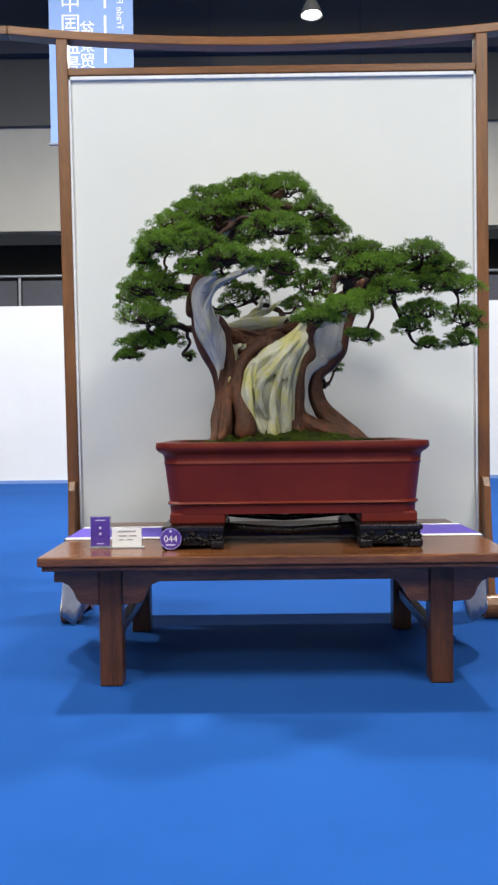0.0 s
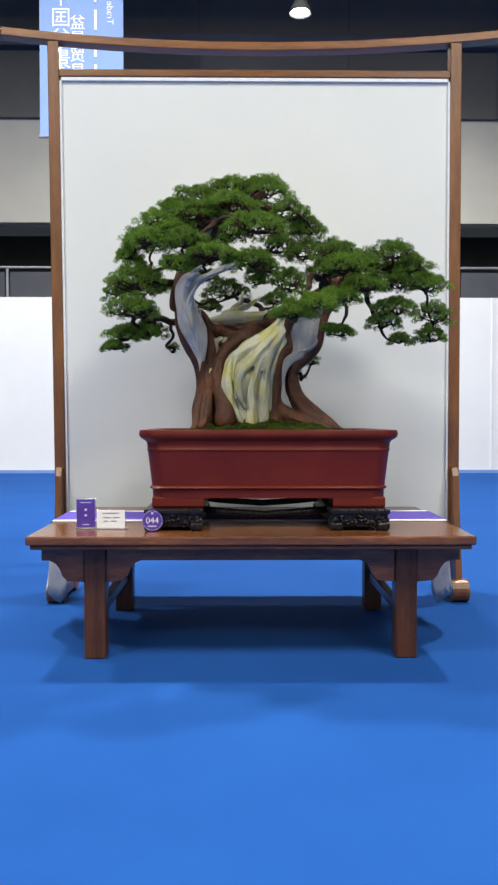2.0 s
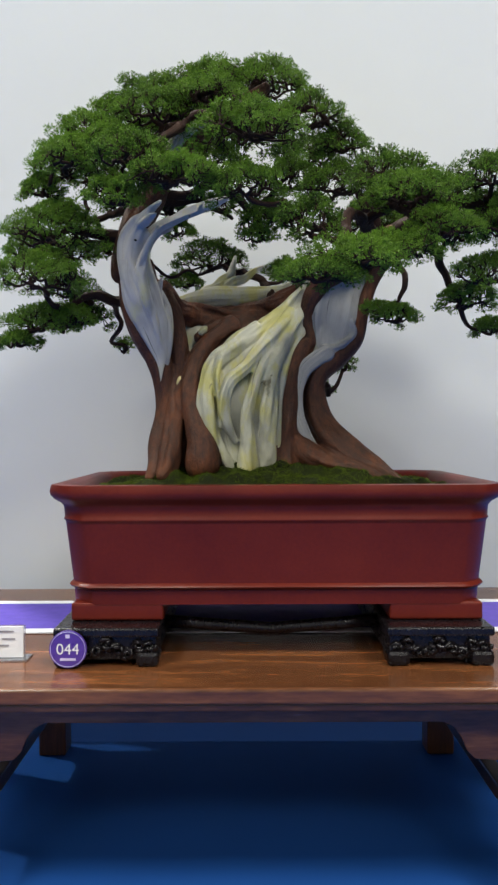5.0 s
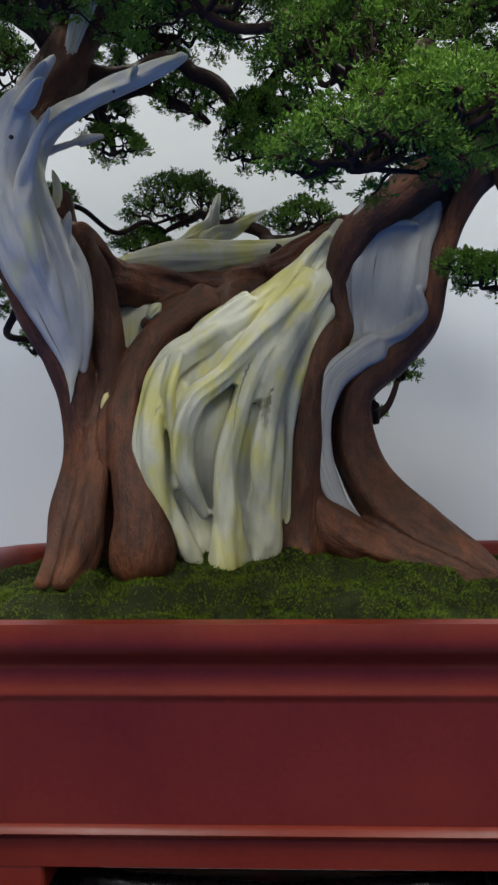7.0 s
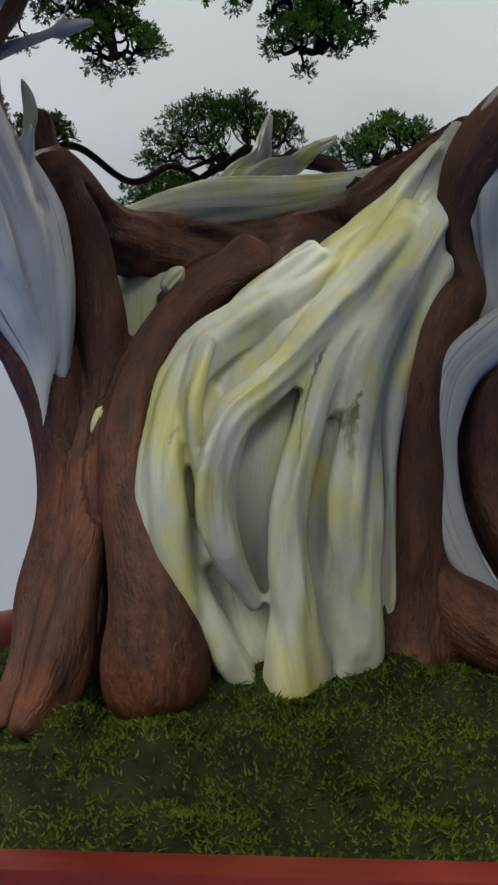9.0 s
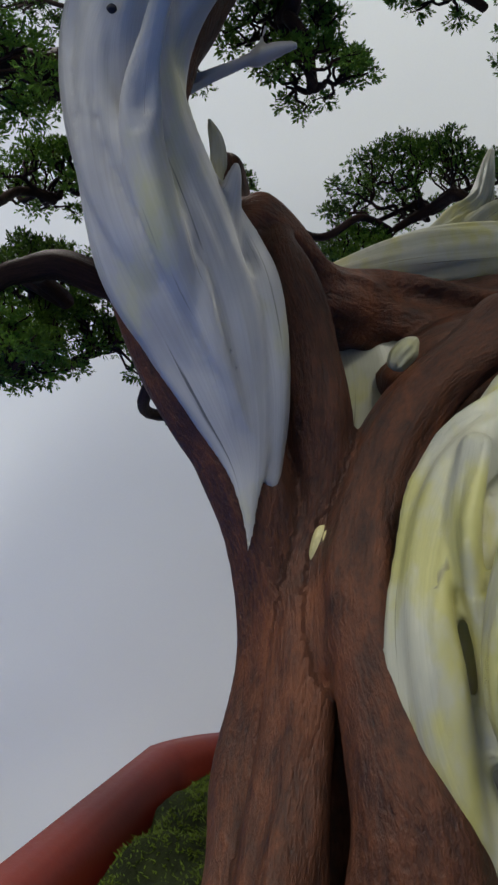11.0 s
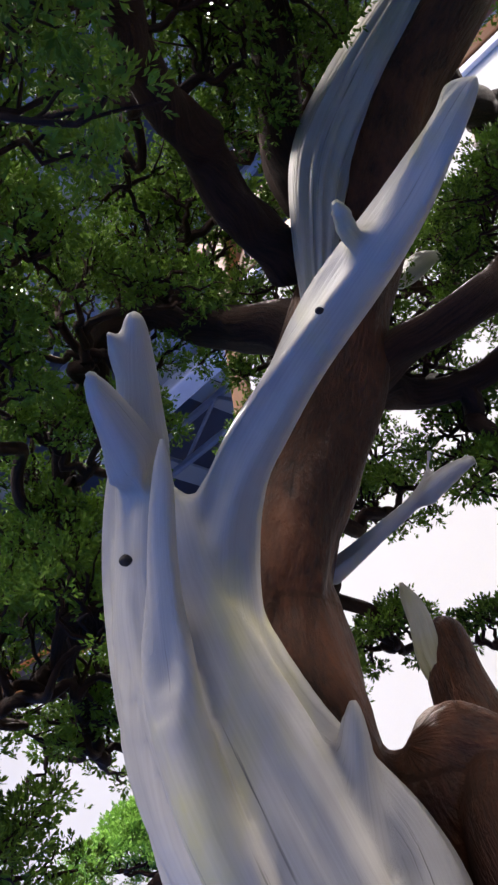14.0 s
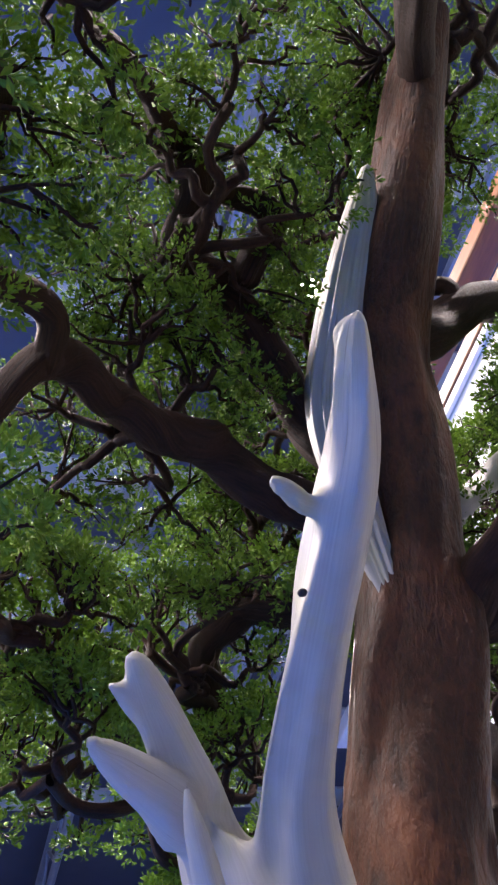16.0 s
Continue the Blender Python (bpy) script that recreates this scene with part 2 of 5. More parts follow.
def spline(points, n):
    """Catmull-Rom through the points, n samples, evenly by length."""
    p = np.array(points, float)
    q = np.vstack([2 * p[0] - p[1], p, 2 * p[-1] - p[-2]])
    out = []
    for i in range(1, len(q) - 2):
        t = np.linspace(0, 1, 16, endpoint=i == len(q) - 3)[:, None]
        a, b, c, d = q[i - 1], q[i], q[i + 1], q[i + 2]
        out.append(0.5 * (2 * b + (c - a) * t + (2 * a - 5 * b + 4 * c - d) * t ** 2 + (3 * b - a - 3 * c + d) * t ** 3))
    s = np.vstack(out)
    s[:, 3:] = np.maximum(s[:, 3:], p[:, 3:].min() * 0.6)
    ln = np.r_[0, np.cumsum(np.linalg.norm(np.diff(s[:, :3], axis=0), axis=1))]
    at = np.linspace(0, ln[-1], n)
    return np.stack([np.interp(at, ln, s[:, k]) for k in range(s.shape[1])], 1), at


SEED = [0.0]


def strand(points, n=90, sides=40, depth=1.0, facing=(0, -1, 0), ridge=0.12, ridges=5.0, lump=0.06, twist=0.0, flow=6.0, wander=0.0):
    """One swept limb or vein of wood: points are (x, y, z, half width); depth flattens it towards 'facing'. Ridges run along the grain."""
    SEED[0] += 17.3
    c, at = spline(points, n)
    p, w = c[:, :3], c[:, 3]
    if wander:
        win = np.sin(np.pi * np.clip(at / at[-1], 0, 1))[:, None] ** 0.5
        p = p + wander * win * np.stack([vnoise(at * 27 + k * 7.7, SEED[0], k) for k in range(3)], -1)
    t = np.gradient(p, axis=0)
    t /= np.linalg.norm(t, axis=1)[:, None] + 1e-9
    f = np.array(facing, float)[None] - t * (t @ np.array(facing, float))[:, None]
    f /= np.linalg.norm(f, axis=1)[:, None] + 1e-9
    s = np.cross(t, f)
    th = np.linspace(0, 2 * np.pi, sides, endpoint=False)[None]
    tw = th + twist * at[:, None]
    g = vnoise(np.cos(tw) * ridges + SEED[0], np.sin(tw) * ridges, at[:, None] * flow)
    g = np.abs(g) * 1.8 - 0.7
    g2 = vnoise(np.cos(tw) * ridges * 2.7, np.sin(tw) * ridges * 2.7 + SEED[0], at[:, None] * flow * 1.7)
    lp = vnoise(np.cos(th) * 1.2, np.sin(th) * 1.2 + SEED[0], at[:, None] * 18)
    ends = np.minimum(at, at[-1] - at) / np.maximum(0.8 * np.where(at < at[-1] / 2, w[0], w[-1]), 1e-4)
    w = w * np.sqrt(np.clip(1 - (1 - np.clip(ends, 0.02, 1)) ** 2, 0.0, 1))
    rr = w[:, None] * (1 + ridge * g + ridge * 0.35 * g2 + lump * lp)
    v = p[:, None] + s[:, None] * (rr * np.cos(th))[..., None] + f[:, None] * (rr * depth * np.sin(th))[..., None]
    v = np.concatenate([v.reshape(-1, 3), p[:1], p[-1:]])
    i, j = np.meshgrid(np.arange(n - 1), np.arange(sides), indexing="ij")
    k = (j + 1) % sides
    quads = np.stack([i * sides + j, i * sides + k, (i + 1) * sides + k, (i + 1) * sides + j], -1).reshape(-1, 4)
    jj = np.arange(sides)
    c0 = np.stack([(jj + 1) % sides, jj, np.full(sides, n * sides), np.full(sides, n * sides)], -1)
    c1 = np.stack([(n - 1) * sides + jj, (n - 1) * sides + (jj + 1) % sides, np.full(sides, n * sides + 1), np.full(sides, n * sides + 1)], -1)
    # grain coordinates: round the limb and along it
    uv = np.stack([np.broadcast_to(np.abs(th / np.pi - 1) * 0.35 + SEED[0], (n, sides)), np.broadcast_to(at[:, None], (n, sides))], -1).reshape(-1, 2)
    uv = np.concatenate([uv, uv[:1], uv[-1:]])
    return v, quads, np.concatenate([c0, c1])[:, :3], uv, (p, t, f, s, at, w, SEED[0])


def mesh_np(name, verts, quads=None, tris=None, uv=None, smooth=True):
    m = bpy.data.meshes.new(name)
    quads = np.zeros((0, 4), int) if quads is None else quads
    tris = np.zeros((0, 3), int) if tris is None else tris
    loops = np.concatenate([quads.ravel(), tris.ravel()]).astype(np.int32)
    m.vertices.add(len(verts))
    m.vertices.foreach_set("co", np.asarray(verts, np.float32).ravel())
    m.loops.add(len(loops))
    m.loops.foreach_set("vertex_index", loops)
    m.polygons.add(len(quads) + len(tris))
    starts = np.concatenate([np.arange(len(quads)) * 4, len(quads) * 4 + np.arange(len(tris)) * 3]).astype(np.int32)
    m.polygons.foreach_set("loop_start", starts)
    m.polygons.foreach_set("use_smooth", np.full(len(starts), smooth))
    if uv is not None:
        layer = m.uv_layers.new(name="UVMap")
        layer.data.foreach_set("uv", np.asarray(uv, np.float32)[loops].ravel())
    m.update(calc_edges=True)
    return m


def merged(pieces):
    vs, qs, ts, us, o = [], [], [], [], 0
    for v, q, t, u, *_ in pieces:
        vs.append(v), qs.append(q + o), ts.append(t + o), us.append(u)
        o += len(v)
    return np.concatenate(vs), np.concatenate(qs), np.concatenate(ts), np.concatenate(us)


def put(name, mesh, material, parent=None, label=""):
    if not mesh.materials:
        mesh.materials.append(material)
    ob = new(name, mesh)
    if parent:
        under(parent, ob)
    return tagged(ob, label) if label else ob


def fused(name, pieces, material, parent, label="", voxel=0.003, passes=6, grain=0.0015, freq=100.0, flow=12.0):
    """Strands grown into one another: one skin round all of them, with ridges that follow the nearest strand's grain."""
    v, q, t, u = merged(pieces)
    tmp = bpy.data.objects.new("tmp", mesh_np("tmp", v, q, t))
    scene.collection.objects.link(tmp)
    r = tmp.modifiers.new("r", "REMESH")
    r.mode, r.voxel_size, r.use_smooth_shade = "VOXEL", voxel, True
    k = tmp.modifiers.new("s", "SMOOTH")
    k.factor, k.iterations = 0.5, passes
    me = bpy.data.meshes.new_from_object(tmp.evaluated_get(bpy.context.evaluated_depsgraph_get()))
    bpy.data.objects.remove(tmp)
    me.name = name
    me.materials.clear()
    n = len(me.vertices)
    co, no = np.zeros(n * 3, np.float32), np.zeros(n * 3, np.float32)
    me.vertices.foreach_get("co", co)
    me.vertices.foreach_get("normal", no)
    co, no = co.reshape(-1, 3), no.reshape(-1, 3)
    P, T, Fc, S, A, W, K = [], [], [], [], [], [], []
    for *_, (p, tt, f, sd, at, w, seed) in pieces:
        step = slice(None, None, 3)
        P.append(p[step]), T.append(tt[step]), Fc.append(f[step]), S.append(sd[step]), A.append(at[step]), W.append(np.maximum(w[step], 0.004)), K.append(np.full(len(p[step]), seed))
    P, T, Fc, S, A, W, K = (np.concatenate(x) for x in (P, T, Fc, S, A, W, K))
    near = np.empty(n, np.int64)
    for i in range(0, n, 4000):
        d2 = ((co[i:i + 4000, None] - P[None]) ** 2).sum(-1) / W[None] ** 2
        near[i:i + 4000] = d2.argmin(1)
    rel = co - P[near]
    along = (rel * T[near]).sum(1) + A[near]
    ca, cb = (rel * S[near]).sum(1), (rel * Fc[near]).sum(1)
    g = vnoise(ca * freq + K[near], cb * freq, along * flow)
    g2 = vnoise(ca * freq * 2.6, cb * freq * 2.6 + K[near], along * flow * 2.2)
    disp = grain * ((np.abs(g) * 1.8 - 0.75) + 0.45 * np.abs(g2) - 0.15)
    # even out the relief where one strand's grain meets the next
    ed = np.zeros(len(me.edges) * 2, np.int32)
    me.edges.foreach_get("vertices", ed)
    ea, eb = ed.reshape(-1, 2).T
    deg = np.bincount(ed, minlength=n).clip(1)
    for _ in range(14):
        disp = 0.4 * disp + 0.6 * (np.bincount(ea, disp[eb], n) + np.bincount(eb, disp[ea], n)) / deg
    co = co + no * disp[:, None]
    me.vertices.foreach_set("co", co.astype(np.float32).ravel())
    loops = np.zeros(len(me.loops), np.int32)
    me.loops.foreach_get("vertex_index", loops)
    uv = np.stack([np.abs(np.arctan2(cb, ca)) / np.pi * 0.35 + K[near], along], -1).astype(np.float32)
    (me.uv_layers.new(name="UVMap") if not me.uv_layers else me.uv_layers[0]).data.foreach_set("uv", uv[loops].ravel())
    me.update()
    return put(name, me, material, parent, label)


def wood(name, pieces, material, parent, label=""):
    v, q, t, u = merged(pieces)
    return put(name, mesh_np(name, v, q, t, u), material, parent, label)


def part(name, bm, material, parent=None, label="", smooth=False):
    m = bpy.data.meshes.new(name)
    bmesh.ops.recalc_face_normals(bm, faces=bm.faces)
    bm.to_mesh(m)
    bm.free()
    if smooth:
        m.polygons.foreach_set("use_smooth", np.ones(len(m.polygons), bool))
    return put(name, m, material, parent, label)


def box(x0, x1, y0, y1, z0, z1, bevel=0.0, seg=2, bm=None):
    bm2 = bmesh.new()
    bmesh.ops.create_cube(bm2, size=1, matrix=Matrix.Translation(((x0 + x1) / 2, (y0 + y1) / 2, (z0 + z1) / 2)) @ Matrix.Diagonal((x1 - x0, y1 - y0, z1 - z0, 1)))
    if bevel:
        bmesh.ops.bevel(bm2, geom=bm2.edges[:], offset=bevel, segments=seg, profile=0.5, affect="EDGES")
    if bm is None:
        return bm2
    tmp = bpy.data.meshes.new("tmp")
    bm2.to_mesh(tmp)
    bm2.free()
    bm.from_mesh(tmp)
    bpy.data.meshes.remove(tmp)
    return bm


def extrude_outline(outline, y0, y1, bevel=0.0):
    """A board: an outline of (x, z) points given thickness from y0 to y1."""
    bm = bmesh.new()
    f = bm.faces.new([bm.verts.new((x, y0, z)) for x, z in outline])
    r = bmesh.ops.extrude_face_region(bm, geom=[f])
    bmesh.ops.translate(bm, vec=(0, y1 - y0, 0), verts=[v for v in r["geom"] if isinstance(v, bmesh.types.BMVert)])
    bmesh.ops.recalc_face_normals(bm, faces=bm.faces)
    if bevel:
        edges = [e for e in bm.edges if len(e.link_faces) == 2 and e.calc_face_angle(0) > 0.6]
        bmesh.ops.bevel(bm, geom=edges, offset=bevel, segments=2, profile=0.5, affect="EDGES")
    return bm


def tube(path, r, sides=10, bm=None):
    bm = bm or bmesh.new()
    rings = []
    p = [Vector(q) for q in path]
    for i, q in enumerate(p):
        t = (p[min(i + 1, len(p) - 1)] - p[max(i - 1, 0)]).normalized()
        a = t.orthogonal().normalized()
        b = t.cross(a)
        rings.append([bm.verts.new(q + r * (math.cos(k * math.tau / sides) * a + math.sin(k * math.tau / sides) * b)) for k in range(sides)])
    for a, b in zip(rings, rings[1:]):
        for k in range(sides):
            bm.faces.new((a[k], a[(k + 1) % sides], b[(k + 1) % sides], b[k]))
    bm.faces.new(rings[0][::-1])
    bm.faces.new(rings[-1])
    return bm


def thing(name, at, label, category, group=""):
    ob = new(name)
    ob.location = at
    ob.empty_display_size = 0.1
    return tagged(ob, label, category, group)


def under(parent, *obs):
    """Children keep their world place."""
    for o in obs:
        o.parent = parent
        if parent.type == "EMPTY":
            o.matrix_parent_inverse = Matrix.Translation(parent.location).inverted()


def piece(name, bm, material, parent, label="", smooth=False):
    ob = part(name, bm, material, None, label, smooth)
    under(parent, ob)
    return ob


def setting(name, bm, material, label):
    ob = part(name, bm, material)
    return tagged(ob, label, name.rstrip("_0123456789").replace("_", " "), kind="structure")

# ---- the hall ----
setting("floor", box(-16, 16, -8, 17, -0.1, 0), carpet, "bright blue exhibition carpet over the whole hall floor")
setting("wall_back_low", box(-15.9, 15.9, 12.1, 12.2, 0, 2.7), partition, "white exhibition partition standing on blue carpet")
for k in range(-7, 9):
    setting("trim", box(k * 2 - 0.012, k * 2 + 0.012, 12.09, 12.1, 0, 2.7), white_steel, "thin pale joint strip of the partition")
setting("baseboard", box(-15.9, 15.9, 12.06, 12.098, 0, 0.05), banner_blue, "blue strip along the partition's foot")
# a flat sheet whose black colour paints the gallery's unlit depth
setting("wall_gallery", box(-15.9, 15.9, 15.5, 15.6, 0, 4.4), shade_black, "near-black sheet painted as the shade in the gallery opening, behind a glass balustrade")
setting("gallery_floor", box(-15.9, 15.9, 14, 15.5, 2.75, 2.98), wall_light, "pale edge of the gallery floor")
setting("wall_back_mid", box(-15.9, 15.9, 14, 14.3, 4.3, 6.1), wall_light, "pale plastered wall above the dark gallery")
setting("wall_back_high", box(-15.9, 15.9, 13.9, 14.2, 6.1, 9.6), wall_grey, "dark grey panelled upper wall")
for k in range(-5, 7):
    setting("trim", box(k * 2.6 - 0.6, k * 2.6 - 0.58, 13.88, 13.9, 6.1, 9.6), roof_dark, "dark joint between wall panels")
setting("trim", box(-15.9, 15.9, 13.7, 13.9, 7.25, 7.45), roof_dark, "dark service rail on the upper wall")
setting("wall_left", box(-16.2, -16, -8, 17, 0, 9.6), wall_grey, "dark grey hall wall")
setting("wall_right", box(16, 16.2, -8, 17, 0, 9.6), wall_grey, "dark grey hall wall")
setting("wall_front", box(-16, 16, -8.2, -8, 0, 9.6), wall_light, "pale hall wall")
setting("ceiling", box(-16, 16, -8, 17, 9.6, 9.8), roof_dark, "dark blue-grey ribbed hall ceiling")
for k in range(7):
    setting("trim", box(-13 + k * 2.3, -12.45 + k * 2.3, 0.5, 12, 9.54, 9.598), wall_light, "pale strip of the ribbed hall ceiling")

rail = thing("balustrade", (0, 14.05, 2.98), "glass balustrade with a steel handrail before the dark gallery", "balustrade")
piece("handrail", tube([(-15, 14.05, 3.52), (15, 14.05, 3.52)], 0.025), steel, rail)
for k in range(-7, 8):
    piece("post", box(k * 2 - 0.02, k * 2 + 0.02, 14.04, 14.07, 2.98, 3.52), steel, rail)
    piece("pane", box(k * 2 + 0.05, k * 2 + 1.95, 14.045, 14.055, 3.0, 3.44), roof_dark, rail)

def truss(y):
    t = thing("roof_truss", (0, y, 8.6), "dark painted steel roof truss under the ceiling", "truss", "roof trusses")
    for z, r in ((9.4, 0.07), (8.6, 0.07)):
        piece("chord", tube([(-15.8, y, z), (15.8, y, z)], r, 8), steel, t)
    bm = bmesh.new()
    for k in range(-15, 15, 2):
        tube([(k, y, 8.6), (k + 1, y, 9.4)], 0.035, 6, bm)
        tube([(k + 1, y, 9.4), (k + 2, y, 8.6)], 0.035, 6, bm)
    piece("lattice", bm, steel, t)
    for x in range(-14, 15, 4):
        piece("hanger", tube([(x, y, 9.4), (x, y, 9.61)], 0.03, 6), steel, t)


for y in (-4, 1.5, 4.6, 7.0, 10):
    truss(y)
# bright duct and cladding strips under the roof
for k, (x0, x1, y0, y1) in enumerate(((-9, -1.0, 8.0, 8.35), (-6.5, -5.9, 3, 13), (-12, -3, 6.25, 6.5))):
    d = thing("air_duct", ((x0 + x1) / 2, (y0 + y1) / 2, 7.9), "pale metal air duct under the hall ceiling", "duct", "ceiling ducts")
    piece("duct_body", box(x0, x1, y0, y1, 7.9 + 0.28 * k, 8.12 + 0.28 * k, 0.03), white_steel if k == 0 else steel, d)
    for s in range(3):
        piece("hanger", tube([(x0 + (x1 - x0) * (0.2 + 0.3 * s), (y0 + y1) / 2, 8.1 + 0.28 * k), (x0 + (x1 - x0) * (0.2 + 0.3 * s), (y0 + y1) / 2, 9.6)], 0.012, 6), steel, d)


def high_bay(x, y, z, watts, size=0.36):
    """A bell-shaped hall lamp with its light; also used for the added front fill."""
    t = thing("hall_lamp", (x, y, z), "round high-bay hall lamp, switched on; the four frontmost are unseen added fill", "lamp", "hall lamps")
    prof = ((0.06, 0.34), (0.09, 0.30), (0.10, 0.2), (0.2, 0.08), (0.24, 0.0), (0.225, 0.0), (0.19, 0.07), (0.09, 0.19))
    bm = bmesh.new()
    rings = [[bm.verts.new((x + 0.65 * r * math.cos(a * math.tau / 24), y + 0.65 * r * math.sin(a * math.tau / 24), z + h)) for a in range(24)] for r, h in prof]
    for a, b in zip(rings, rings[1:]):
        for k in range(24):
            bm.faces.new((a[k], a[(k + 1) % 24], b[(k + 1) % 24], b[k]))
    piece("shade", bm, wall_grey, t, smooth=True)
    bm = bmesh.new()
    bmesh.ops.create_uvsphere(bm, u_segments=20, v_segments=10, radius=0.095, matrix=Matrix.Translation((x, y, z + 0.05)) @ Matrix.Diagonal((1, 1, 0.6, 1)))
    piece("bulb", bm, lamp_glow, t, "glowing lamp glass", True)
    piece("cable", tube([(x, y, z + 0.34), (x, y, 9.6)], 0.012, 6), steel, t)
    li = bpy.data.lights.new("lamp_light", "AREA")
    li.shape, li.size, li.energy, li.color = "DISK", size, watts, (1.0, 0.99, 0.93)
    lo = new("lamp_light", li)
    lo.matrix_world = Matrix.Translation((x, y, z - 0.06))
    return t


# the four lamps with y below -4 are unseen, added as soft front fill
LAMPS = [(0.95, 11.0, 6.45, 450, 0.4), (-6.22, 5.45, 8.0, 760, 0.4), (-2.27, 5.32, 8.0, 780, 0.4), (3.3, 5.6, 8.0, 760, 0.4),
         (6.5, -4.2, 7.0, 120, 2.6), (3.6, -5.6, 7.0, 300, 2.6), (-3.3, -5.6, 7.0, 290, 2.6), (-6.5, -4.2, 7.0, 120, 2.6), (-3.4, -1.2, 8.0, 700, 2.6), (4.1, -1.2, 8.0, 700, 2.6)]
for x, y, z, watts, size in LAMPS:
    high_bay(x, y, z, watts, size)

# hanging banner, its print seen from behind
ban = thing("hanging_banner", (-1.9, 10.0, 4.4), "pale blue hanging banner seen from behind, with white print showing through", "banner")
piece("cloth", box(-2.41, -1.36, 10.0, 10.02, 4.4, 7.6), banner_blue, ban)
piece("bottom_bar", tube([(-2.43, 10.01, 4.4), (-1.34, 10.01, 4.4)], 0.02, 8), steel, ban)
piece("top_bar", tube([(-2.43, 10.01, 7.6), (-1.34, 10.01, 7.6)], 0.02, 8), steel, ban)

for x in (-2.3, -1.5):
    piece("cable", tube([(x, 10.01, 7.6), (x, 10.01, 9.61)], 0.006, 6), steel, ban)


def lettering(text, size, matrix, material, parent, name="print", vertical=False):
    cu = bpy.data.curves.new("text", "FONT")
    cu.body, cu.size, cu.align_x, cu.extrude = text, size, "CENTER", 0.0
    if vertical:
        cu.body, cu.space_line = "\n".join(text), 1.0
    tmp = bpy.data.objects.new("text", cu)
    scene.collection.objects.link(tmp)
    me = bpy.data.meshes.new_from_object(tmp.evaluated_get(bpy.context.evaluated_depsgraph_get()))
    bpy.data.objects.remove(tmp)
    me.transform(matrix)
    me.materials.clear()
    return put(name, me, material, parent)


def mirrored(x, y, z):
    return Matrix.Translation((x, y, z)) @ Matrix.Rotation(radians(90), 4, "X") @ Matrix.Diagonal((-1, 1, 1, 1))


lettering("中国盆景国", 0.26, mirrored(-2.14, 9.995, 6.05), white_cloth, ban, vertical=True)
lettering("盆景贸易大", 0.2, mirrored(-1.93, 9.995, 5.75), white_cloth, ban, vertical=True)
lettering("Trade Fair", 0.12, Matrix.Translation((-1.56, 9.995, 6.05)) @ Matrix.Rotation(radians(-90), 4, "Y") @ Matrix.Rotation(radians(90), 4, "X") @ Matrix.Diagonal((1, -1, 1, 1)), white_cloth, ban)
for k in range(5):
    piece("print_bar", box(-1.72, -1.69, 9.99, 9.998, 5.05 + 0.34 * k, 5.3 + 0.34 * k), white_cloth, ban)


# ---- the screen behind the tree ----
add_piece = piece


